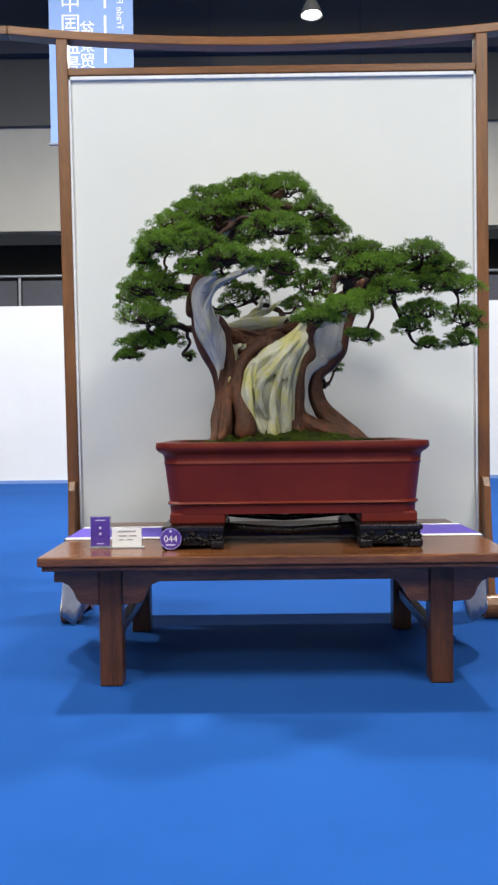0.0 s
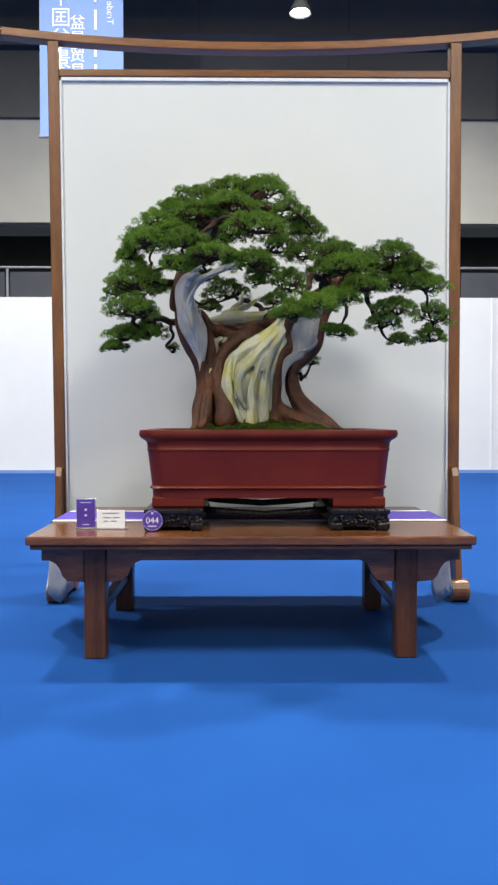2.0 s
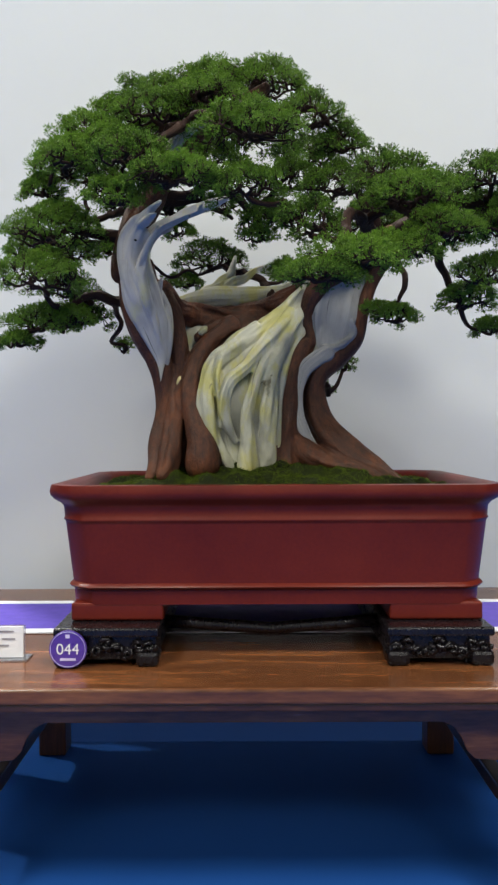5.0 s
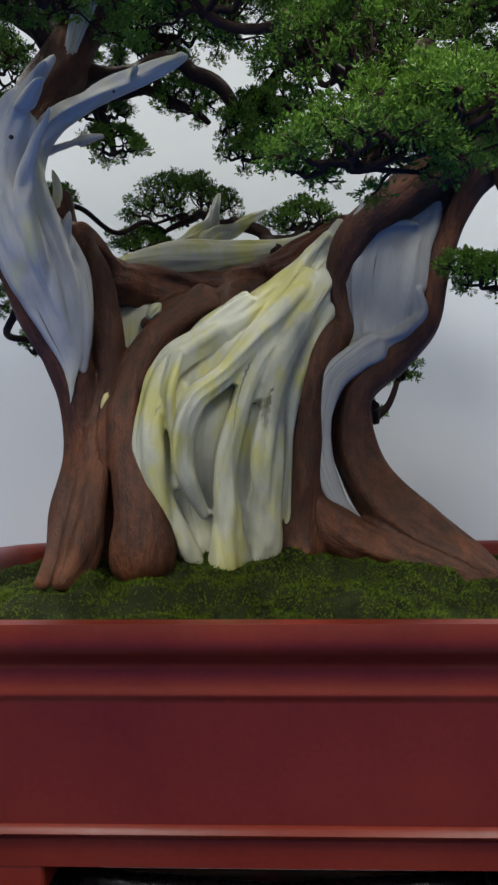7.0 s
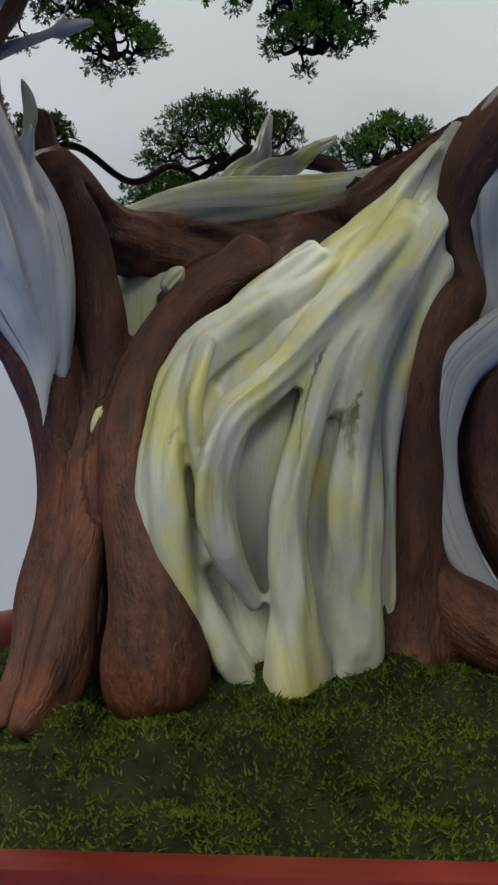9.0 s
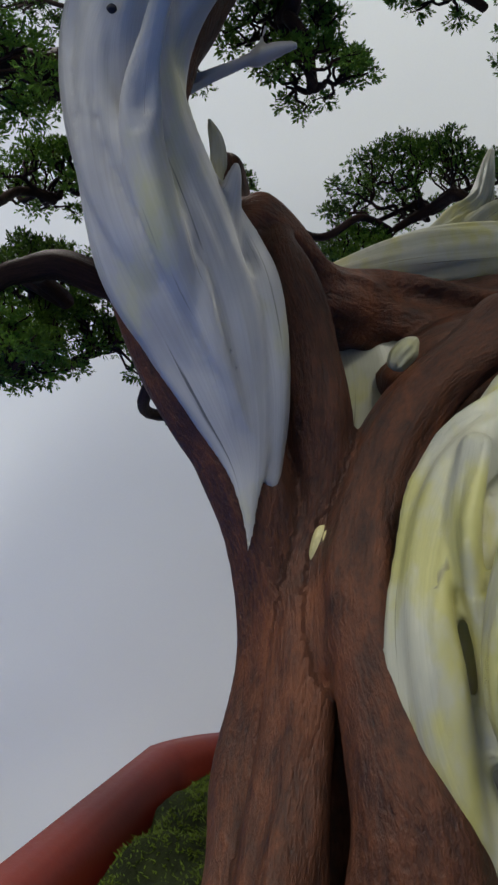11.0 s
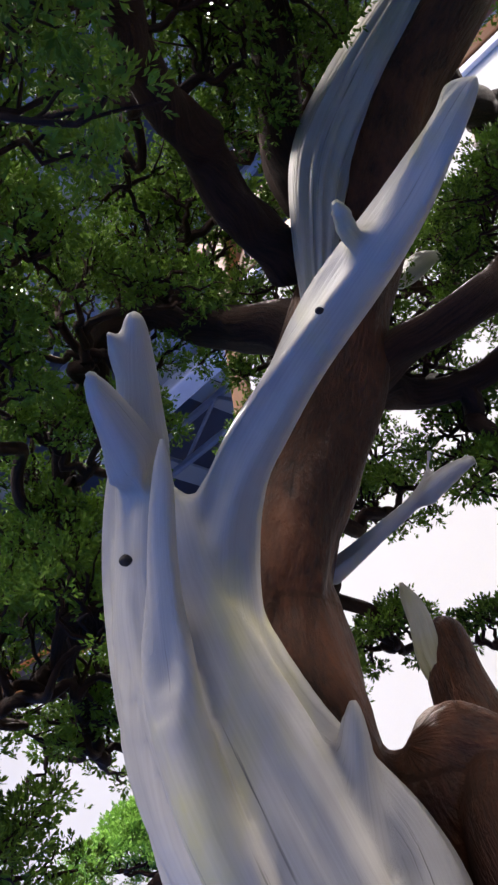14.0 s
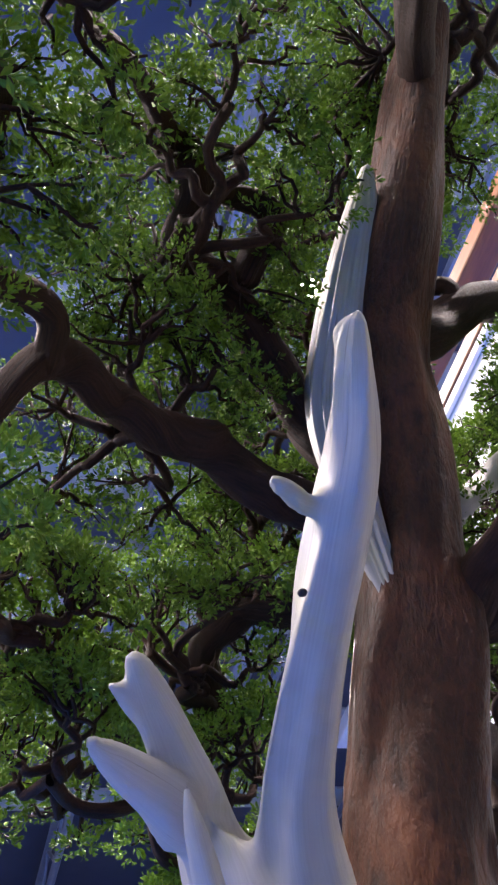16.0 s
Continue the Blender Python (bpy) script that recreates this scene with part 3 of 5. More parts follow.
def standing_screen(name, x0, x1, y, top, label):
    """A framed standing screen: two posts, curved top rail, cross rails, cloth panel, scrolled feet."""
    t = thing(name, ((x0 + x1) / 2, y, 0), label, "screen", "standing screens")
    xm, half = (x0 + x1) / 2, (x1 - x0) / 2

    def piece(kind, bm, *rest, **more):
        # the old frame is a little out of square: one post leans
        for v in bm.verts:
            v.co.x += 0.026 * (1 - v.co.z / top) * min(1, max(0, (x1 - v.co.x) / (x1 - x0)))
        return add_piece(kind, bm, *rest, **more)
    piece("panel", box(x0, x1, y, y + 0.02, 0.24, top), panel_cloth, t, "white stretched cloth panel")
    for sx, x in ((-1, x0 - 0.05), (1, x1)):
        piece("post", box(x, x + 0.05, y - 0.02, y + 0.045, 0.03, top + 0.160, 0.004), frame_wood, t)
        piece("edge_strip", box(x0 if sx < 0 else x1 - 0.009, x0 + 0.009 if sx < 0 else x1, y - 0.012, y - 0.002, 0.24, top), white_cloth, t)
    piece("cross_rail", box(x0, x1, y - 0.015, y + 0.04, top + 0.003, top + 0.036, 0.004), beam_wood, t)
    piece("edge_strip", box(x0, x1, y - 0.012, y - 0.002, top - 0.014, top), white_cloth, t)
    piece("lower_rail", box(x0, x1, y - 0.015, y + 0.04, 0.19, 0.238, 0.004), beam_wood, t)
    # curved top rail in two joined lengths past the posts
    def z_at(x):
        return top + 0.121 + 0.038 * ((x - xm) / half) ** 2
    for a, b in ((xm - half - 0.40, xm - half - 0.26), (xm - half - 0.258, xm + half + 0.258), (xm + half + 0.26, xm + half + 0.40)):
        n = 2 if b - a < 0.5 else 25
        xs = [a + (b - a) * i / (n - 1) for i in range(n)]
        flat = n == 2
        out = [(x, (z_at(xm + half + 0.26) if flat else z_at(x))) for x in xs] + [(x, (z_at(xm + half + 0.26) if flat else z_at(x)) + 0.038) for x in reversed(xs)]
        piece("top_rail", extrude_outline(out, y - 0.02, y + 0.045, 0.004), beam_wood, t)
    for x in (x0 - 0.025, x1 + 0.025):
        # foot with round scrolled ends, and a tapering brace board before and behind the post
        bm = box(x - 0.035, x + 0.035, y - 0.10, y + 0.12, 0.02, 0.075, 0.008)
        for yy in (y - 0.12, y + 0.14):
            bmesh.ops.create_cone(bm, cap_ends=True, segments=20, radius1=0.05, radius2=0.05, depth=0.075, matrix=Matrix.Translation((x, yy, 0.05)) @ Matrix.Rotation(radians(90), 4, "Y"))
        piece("foot", bm, frame_wood, t)
        for s in (-1, 1):
            out = [(s * 0.03, 0.07), (s * 0.14, 0.07), (s * 0.12, 0.2), (s * 0.085, 0.4), (s * 0.07, 0.56), (s * 0.05, 0.6), (s * 0.03, 0.6)]
            bm = extrude_outline(out, -0.016, 0.016, 0.004)
            bmesh.ops.transform(bm, matrix=Matrix.Translation((x, y + 0.012, 0)) @ Matrix.Rotation(radians(90), 4, "Z"), verts=bm.verts)
            piece("brace", bm, frame_wood, t)
    return t


standing_screen("standing_screen", -0.708, 1.07, 3.433, 2.368, "white cloth screen in a brown wooden frame with curved top rail")
standing_screen("standing_screen", -4.35, -2.58, 4.6, 2.6, "white cloth screen of the neighbouring stand, in wooden frame")


# ---- the low table ----
def low_table(x0, x1, y0, y1, top):
    t = thing("low_table", ((x0 + x1) / 2, (y0 + y1) / 2, 0), "low walnut altar-style table with shaped apron, on blue carpet", "table")
    bm = box(x0, x1, y0, y1, top - 0.03, top, 0.006, 3)
    piece("tabletop", bm, table_wood, t, "polished glossy walnut top")
    piece("top_moulding", box(x0 + 0.012, x1 - 0.012, y0 + 0.012, y1 - 0.012, top - 0.046, top - 0.031, 0.004), table_wood, t)
    lx0, lx1 = -0.42, 0.643
    for ly in (y0 + 0.08, y1 - 0.15):
        for lx in (lx0, lx1):
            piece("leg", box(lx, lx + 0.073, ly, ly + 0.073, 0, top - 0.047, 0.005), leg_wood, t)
    for ly in (y0 + 0.095, y1 - 0.115):
        # apron with a drooping shaped spandrel on both sides of each leg
        def spandrel(xa, s):
            return [(xa, top - 0.095), (xa + s * 0.02, top - 0.105), (xa + s * 0.035, top - 0.125), (xa + s * 0.045, top - 0.15), (xa + s * 0.06, top - 0.165)]
        z1, a0, a1 = top - 0.047, x0 + 0.03, x1 - 0.03
        ol = [(a0, z1), (a0, top - 0.095), *spandrel(lx0 - 0.12, 1), (lx0 - 0.002, top - 0.17), (lx0 - 0.002, z1)]
        mid = [(lx0 + 0.075, z1), (lx0 + 0.075, top - 0.17), *spandrel(lx0 + 0.19, -1)[::-1], *spandrel(lx1 - 0.12, 1), (lx1 - 0.002, top - 0.17), (lx1 - 0.002, z1)]
        orr = [(lx1 + 0.075, z1), (lx1 + 0.075, top - 0.17), *spandrel(lx1 + 0.19, -1)[::-1], (a1, top - 0.095), (a1, z1)]
        for o in (ol, mid, orr):
            piece("apron", extrude_outline(o, ly, ly + 0.022, 0.002), table_wood, t)
    for lx in (lx0 + 0.022, lx1 + 0.022):
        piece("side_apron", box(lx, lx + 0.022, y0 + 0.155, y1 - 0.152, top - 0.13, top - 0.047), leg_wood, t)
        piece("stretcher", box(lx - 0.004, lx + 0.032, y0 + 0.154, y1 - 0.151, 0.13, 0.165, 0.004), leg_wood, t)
    return t


TOP = 0.43
low_table(-0.597, 0.895, 2.37, 3.29, TOP)

# runner across the table, its pointed ends hanging down
run = thing("table_runner", (0.15, 2.93, TOP), "purple table runner with white borders and pointed hanging ends", "cloth")
for a, b, m in ((2.76, 2.795, white_cloth), (2.795, 3.065, purple), (3.065, 3.10, white_cloth)):
    piece("band", box(-0.599, 0.897, a, b, TOP + 0.0015, TOP + 0.0045), m, run)
for x, s in ((-0.6, -1), (0.898, 1)):
    bm = bmesh.new()
    n = 9
    grid = []
    for i in range(n):
        y = 2.76 + 0.34 * i / (n - 1)
        low = 0.08 + 0.11 * abs(i / (n - 1) - 0.5) * 2
        grid.append([bm.verts.new((x + s * (0.003 + 0.02 * math.sin(i * 0.9) * (1 - k / 6) + 0.012 * (6 - k) / 6), y, low + (TOP + 0.004 - low) * k / 6)) for k in range(7)])
    for a, b in zip(grid, grid[1:]):
        for k in range(6):
            bm.faces.new((a[k], b[k], b[k + 1], a[k + 1]))
    r = bmesh.ops.solidify(bm, geom=bm.faces[:], thickness=0.002)
    piece("hanging_end", bm, white_cloth, run, "pale lining of the hanging end", True)

# cards on the table
card = thing("sign_card", (-0.433, 2.565, TOP), "upright purple printed card in a clear acrylic holder", "sign")
piece("print", box(-0.466, -0.402, 2.566, 2.569, TOP + 0.006, TOP + 0.104), purple_print, card)
piece("holder", box(-0.470, -0.398, 2.5705, 2.5735, TOP + 0.001, TOP + 0.107, 0.001), acrylic, card, "clear acrylic holder")
piece("holder_foot", box(-0.470, -0.398, 2.552, 2.60, TOP + 0.0005, TOP + 0.003), acrylic, card)
for z, w in ((0.092, 0.018), (0.014, 0.012)):
    piece("print_bar", box(-0.434 - w, -0.434 + w, 2.5645, 2.5655, TOP + z, TOP + z + 0.0025), lilac, card)
for z in (0.064, 0.044):
    piece("print_bar", box(-0.438, -0.430, 2.5645, 2.5655, TOP + z, TOP + z + 0.008), lilac, card)
note = thing("label_card", (-0.345, 2.56, TOP), "small white text card leaning in a clear holder", "sign")
piece("paper", box(-0.394, -0.296, 2.560, 2.563, TOP + 0.004, TOP + 0.066), white_card, note)
piece("holder", box(-0.397, -0.293, 2.5645, 2.5675, TOP + 0.001, TOP + 0.068, 0.001), acrylic, note)
piece("holder_foot", box(-0.397, -0.285, 2.545, 2.59, TOP + 0.0005, TOP + 0.003), acrylic, note)
for z, a, b in ((0.055, -0.375, -0.315), (0.040, -0.372, -0.345), (0.040, -0.338, -0.312), (0.027, -0.37, -0.355), (0.027, -0.345, -0.325)):
    piece("print_bar", box(a, b, 2.5585, 2.5595, TOP + z, TOP + z + 0.003), ink, note)


# round number sign leaning on the pot stand
rsign = thing("number_sign", (-0.191, 2.494, TOP), "round purple number sign leaning against the black stand", "sign")
bm = bmesh.new()
bmesh.ops.create_cone(bm, cap_ends=True, segments=40, radius1=0.036, radius2=0.036, depth=0.004, matrix=Matrix.Translation((-0.191, 2.492, TOP + 0.0385)) @ Matrix.Rotation(radians(90), 4, "X"))
disc = piece("disc", bm, purple_print, rsign)
bm = bmesh.new()
tube([(-0.191 + 0.0335 * math.cos(a * math.tau / 40), 2.4895, TOP + 0.0385 + 0.0335 * math.sin(a * math.tau / 40)) for a in range(41)], 0.0006, 5, bm)
piece("rim_line", bm, lilac, rsign)
lettering("044", 0.030, Matrix.Translation((-0.191, 2.4893, TOP + 0.029)) @ Matrix.Rotation(radians(90), 4, "X"), white_card, rsign, "number")
piece("print_bar", box(-0.206, -0.176, 2.4888, 2.4898, TOP + 0.017, TOP + 0.0215), lilac, rsign)
piece("print_bar", box(-0.195, -0.187, 2.4888, 2.4898, TOP + 0.060, TOP + 0.067), lilac, rsign)

# ---- pot stand, pot and soil ----
def ring_loft(rings, cap_first=True, cap_last=True):
    """Skin over rounded-rectangle rings (cx, cy, hx, hy, z, cut)."""
    bm = bmesh.new()
    made = []
    for cx, cy, hx, hy, z, cut in rings:
        ring = []
        for i, (sx, sy) in enumerate(((1, -1), (1, 1), (-1, 1), (-1, -1))):
            ks = range(7) if sx * sy > 0 else range(6, -1, -1)
            for k in ks:
                a = k / 6 * math.pi / 2
                lin = k / 6
                u, v = 0.45 * (1 - math.cos(a)) + 0.55 * lin, 0.45 * (1 - math.sin(a)) + 0.55 * (1 - lin)
                ring.append(bm.verts.new((cx + sx * (hx - cut * u), cy + sy * (hy - cut * v), z)))
        made.append(ring)
    n = len(made[0])
    for a, b in zip(made, made[1:]):
        for k in range(n):
            bm.faces.new((a[k], a[(k + 1) % n], b[(k + 1) % n], b[k]))
    if cap_first:
        bm.faces.new(made[0][::-1])
    if cap_last:
        bm.faces.new(made[-1])
    return bm


PX, PY = 0.213, 2.845
stand = thing("pot_stand", (PX, PY, TOP), "low black lacquered carved stand under the pot, on the table", "stand")
for x0, x1 in ((-0.222, -0.018), (0.424, 0.632)):
    bm = box(x0, x1, 2.50, 3.18, TOP + 0.058, TOP + 0.076, 0.004)
    box(x0 + 0.006, x1 - 0.006, 2.512, 3.17, TOP + 0.012, TOP + 0.059, 0.003, 2, bm)
    for xa in (x0, x1 - 0.045):
        box(xa, xa + 0.045, 2.498, 2.56, TOP + 0.001, TOP + 0.03, 0.008, 2, bm)
        box(xa, xa + 0.045, 3.12, 3.182, TOP + 0.001, TOP + 0.03, 0.008, 2, bm)
    foot = piece("block", bm, lacquer, stand)
    # carved scrolls
    for k in range(9):
        cx = x0 + 0.02 + (x1 - x0 - 0.04) * k / 8
        cz = TOP + 0.034 + 0.010 * math.sin(k * 1.9)
        path = [(cx + (0.004 + 0.011 * a / 18) * math.cos(a * 0.62 + k), 2.508 + 0.004 * math.sin(a), cz + (0.003 + 0.008 * a / 18) * math.sin(a * 0.62 + k)) for a in range(19)]
        piece("scroll", tube(path, 0.0042, 6), lacquer, foot, smooth=True)
for ya, yb, z in ((2.60, 2.66, TOP + 0.05), (3.0, 3.05, TOP + 0.05)):
    path = [(-0.02, (ya + yb) / 2, z + 0.012), (0.06, (ya + yb) / 2, z + 0.004), (0.2, (ya + yb) / 2, z - 0.006), (0.34, (ya + yb) / 2, z + 0.004), (0.43, (ya + yb) / 2, z + 0.012)]
    piece("rail", tube(path, 0.0125, 10), lacquer, stand, smooth=True)

pot = thing("bonsai_pot", (PX, PY, TOP + 0.076), "large rectangular red-brown unglazed clay bonsai pot with a rolled rim", "pot")
B = 0.539
body = [(0.414, 0.286, B, 0.05), (0.416, 0.288, 0.568, 0.05), (0.421, 0.293, 0.570, 0.05), (0.424, 0.296, 0.575, 0.05), (0.421, 0.293, 0.580, 0.05), (0.417, 0.289, 0.582, 0.05),
        (0.430, 0.297, 0.700, 0.05), (0.431, 0.298, 0.705, 0.05), (0.4335, 0.2998, 0.7075, 0.05), (0.434, 0.3002, 0.7105, 0.05), (0.432, 0.2985, 0.7135, 0.05), (0.434, 0.299, 0.735, 0.05),
        (0.440, 0.303, 0.742, 0.052), (0.452, 0.310, 0.749, 0.055), (0.459, 0.315, 0.757, 0.058), (0.461, 0.316, 0.766, 0.058), (0.458, 0.313, 0.779, 0.057), (0.450, 0.306, 0.779, 0.055), (0.438, 0.296, 0.780, 0.053),
        (0.428, 0.288, 0.775, 0.05), (0.420, 0.281, 0.766, 0.05), (0.415, 0.277, 0.74, 0.05), (0.405, 0.27, 0.60, 0.05)]
bm = ring_loft([(PX, PY, hx, hy, z, c) for hx, hy, z, c in body], True, True)
piece("body", bm, clay, pot, smooth=True).data.set_sharp_from_angle(angle=radians(50))
for sx in (-1, 1):
    for sy in (-1, 1):
        x0, x1 = (PX - 0.413, PX - 0.228) if sx < 0 else (PX + 0.226, PX + 0.413)
        y0, y1 = (PY - 0.285, PY - 0.15) if sy < 0 else (PY + 0.15, PY + 0.285)
        piece("foot", box(x0, x1, y0, y1, TOP + 0.0765, B + 0.004, 0.006, 3), clay, pot)


def soil_height(x, y):
    u, v = (x - PX) / 0.41, (y - PY) / 0.275
    edge = np.clip(1 - np.maximum(np.abs(u), np.abs(v)) ** 4, 0, 1)
    mound = 0.05 * np.exp(-(((x - 0.19) / 0.24) ** 2 + ((y - 2.83) / 0.15) ** 2))
    return 0.752 + 0.024 * edge + mound * edge + 0.012 * vnoise(x * 30, y * 30, 3.0) + 0.005 * vnoise(x * 60, y * 60, 9.0)


gx, gy = np.meshgrid(np.linspace(PX - 0.41, PX + 0.41, 150), np.linspace(PY - 0.272, PY + 0.272, 110), indexing="ij")
gv = np.stack([gx, gy, soil_height(gx, gy)], -1).reshape(-1, 3)
ii, jj = np.meshgrid(np.arange(149), np.arange(109), indexing="ij")
gq = np.stack([ii * 110 + jj, (ii + 1) * 110 + jj, (ii + 1) * 110 + jj + 1, ii * 110 + jj + 1], -1).reshape(-1, 4)
tagged(put("soil", mesh_np("soil", gv, gq), soil), "dark earth mounded in the pot round the trunk", "soil", kind="stuff")

rng = np.random.default_rng(7)
# moss: short upright fronds in patches
n = 75000
mx, my = rng.uniform(PX - 0.405, PX + 0.405, n), rng.uniform(PY - 0.268, PY + 0.268, n)
keep = vnoise(mx * 14, my * 14, 1.0) + rng.uniform(-0.5, 0.6, n) > -0.45
mx, my = mx[keep], my[keep]
n = len(mx)
mz = soil_height(mx, my)
hgt = (0.0015 + 0.0032 * rng.random(n)) * (1 + 0.5 * vnoise(mx * 25, my * 25, 5.0))
wid = 0.0009 + 0.0010 * rng.random(n)
ang = rng.uniform(0, math.tau, n)
lean = rng.normal(0, 0.9, (n, 2)) * hgt[:, None]
base = np.stack([mx, my, mz - 0.001], -1)
tip = base + np.stack([lean[:, 0], lean[:, 1], hgt], -1)
fv = []
for k in range(3):
    a = ang + k * math.tau / 3
    fv.append(base + np.stack([np.cos(a) * wid, np.sin(a) * wid, np.zeros(n)], -1))
mv = np.stack([*fv, tip], 1).reshape(-1, 3)
o = np.arange(n)[:, None] * 4
mt = np.concatenate([o + np.array([[0, 1, 3]]), o + np.array([[1, 2, 3]]), o + np.array([[2, 0, 3]])])
tagged(put("moss", mesh_np("moss", mv, None, mt), moss_mat), "patchy dark green moss on the earth in the pot", "moss", kind="stuff")

# ---- the juniper ----
tree = thing("bonsai_tree", (0.2, 2.83, 0.79), "old juniper bonsai, twin trunks, pale deadwood, dense green foliage pads", "bonsai tree")

# live bark veins
trunk_up = [(-0.113, 2.80, 1.22, 0.042), (-0.117, 2.807, 1.30, 0.038), (-0.098, 2.818, 1.38, 0.036), (-0.064, 2.833, 1.45, 0.033), (-0.014, 2.835, 1.53, 0.029),
            (0.04, 2.825, 1.585, 0.027), (0.10, 2.82, 1.612, 0.024), (0.16, 2.82, 1.65, 0.019), (0.21, 2.825, 1.69, 0.013)]
left_foot = [(-0.064, 2.712, 0.778, 0.007), (-0.052, 2.755, 0.812, 0.021), (-0.049, 2.79, 0.873, 0.023), (-0.036, 2.805, 0.945, 0.022), (-0.040, 2.81, 1.003, 0.025), (-0.054, 2.81, 1.061, 0.032),
             (-0.080, 2.80, 1.128, 0.039), (-0.102, 2.80, 1.215, 0.041), (-0.115, 2.808, 1.30, 0.036), (-0.104, 2.816, 1.37, 0.020)]
mid_vein = [(-0.038, 2.69, 0.782, 0.009), (-0.021, 2.73, 0.818, 0.027), (-0.014, 2.762, 0.881, 0.022), (-0.010, 2.79, 0.946, 0.021), (-0.012, 2.81, 0.99, 0.019), (-0.003, 2.82, 1.036, 0.020),
            (-0.002, 2.82, 1.083, 0.021), (-0.007, 2.82, 1.135, 0.019), (-0.022, 2.82, 1.185, 0.015), (-0.03, 2.84, 1.215, 0.009)]
bulge = [(0.058, 2.738, 0.778, 0.036), (0.057, 2.736, 0.818, 0.042), (0.056, 2.74, 0.86, 0.038), (0.043, 2.752, 0.905, 0.029), (0.028, 2.777, 0.955, 0.027), (0.029, 2.805, 1.01, 0.025),
         (0.043, 2.832, 1.062, 0.023), (0.068, 2.848, 1.100, 0.021), (0.100, 2.868, 1.126, 0.022), (0.124, 2.878, 1.142, 0.023), (0.134, 2.882, 1.150, 0.012)]
bulge_side = [(0.008, 2.768, 0.925, 0.012), (0.008, 2.785, 0.96, 0.019), (0.010, 2.805, 1.0, 0.018), (0.014, 2.825, 1.04, 0.010)]
cross = [(-0.06, 2.82, 1.225, 0.022), (-0.039, 2.85, 1.207, 0.025), (-0.007, 2.90, 1.178, 0.030), (0.053, 2.95, 1.171, 0.035), (0.13, 2.975, 1.178, 0.028), (0.20, 2.965, 1.194, 0.026), (0.25, 2.93, 1.212, 0.026), (0.285, 2.915, 1.232, 0.022), (0.33, 2.90, 1.255, 0.026)]
cross_low = [(0.03, 2.90, 1.10, 0.018), (0.07, 2.92, 1.135, 0.02), (0.12, 2.95, 1.15, 0.024), (0.18, 2.96, 1.175, 0.022)]
inner = [(0.240, 2.78, 0.79, 0.036), (0.240, 2.785, 0.82, 0.031), (0.246, 2.80, 0.922, 0.025), (0.256, 2.82, 1.011, 0.023), (0.284, 2.85, 1.075, 0.025), (0.308, 2.86, 1.10, 0.021),
         (0.297, 2.87, 1.155, 0.018), (0.322, 2.86, 1.221, 0.026), (0.385, 2.85, 1.268, 0.033), (0.448, 2.84, 1.312, 0.029), (0.505, 2.83, 1.355, 0.024)]
right_root = [(0.515, 2.72, 0.752, 0.006), (0.456, 2.765, 0.792, 0.024), (0.388, 2.80, 0.834, 0.037), (0.334, 2.835, 0.894, 0.034), (0.312, 2.845, 0.966, 0.028), (0.326, 2.85, 1.02, 0.024),
              (0.372, 2.86, 1.058, 0.023), (0.414, 2.86, 1.101, 0.018), (0.430, 2.86, 1.174, 0.016), (0.451, 2.86, 1.239, 0.017), (0.486, 2.85, 1.297, 0.023), (0.535, 2.84, 1.335, 0.023)]
low_root = [(0.240, 2.806, 0.915, 0.016), (0.258, 2.800, 0.868, 0.028), (0.300, 2.792, 0.828, 0.034), (0.36, 2.780, 0.804, 0.033), (0.43, 2.755, 0.782, 0.022), (0.475, 2.735, 0.765, 0.007)]
small_root = [(0.09, 2.80, 0.80, 0.03), (0.16, 2.79, 0.795, 0.026), (0.22, 2.775, 0.79, 0.028)]
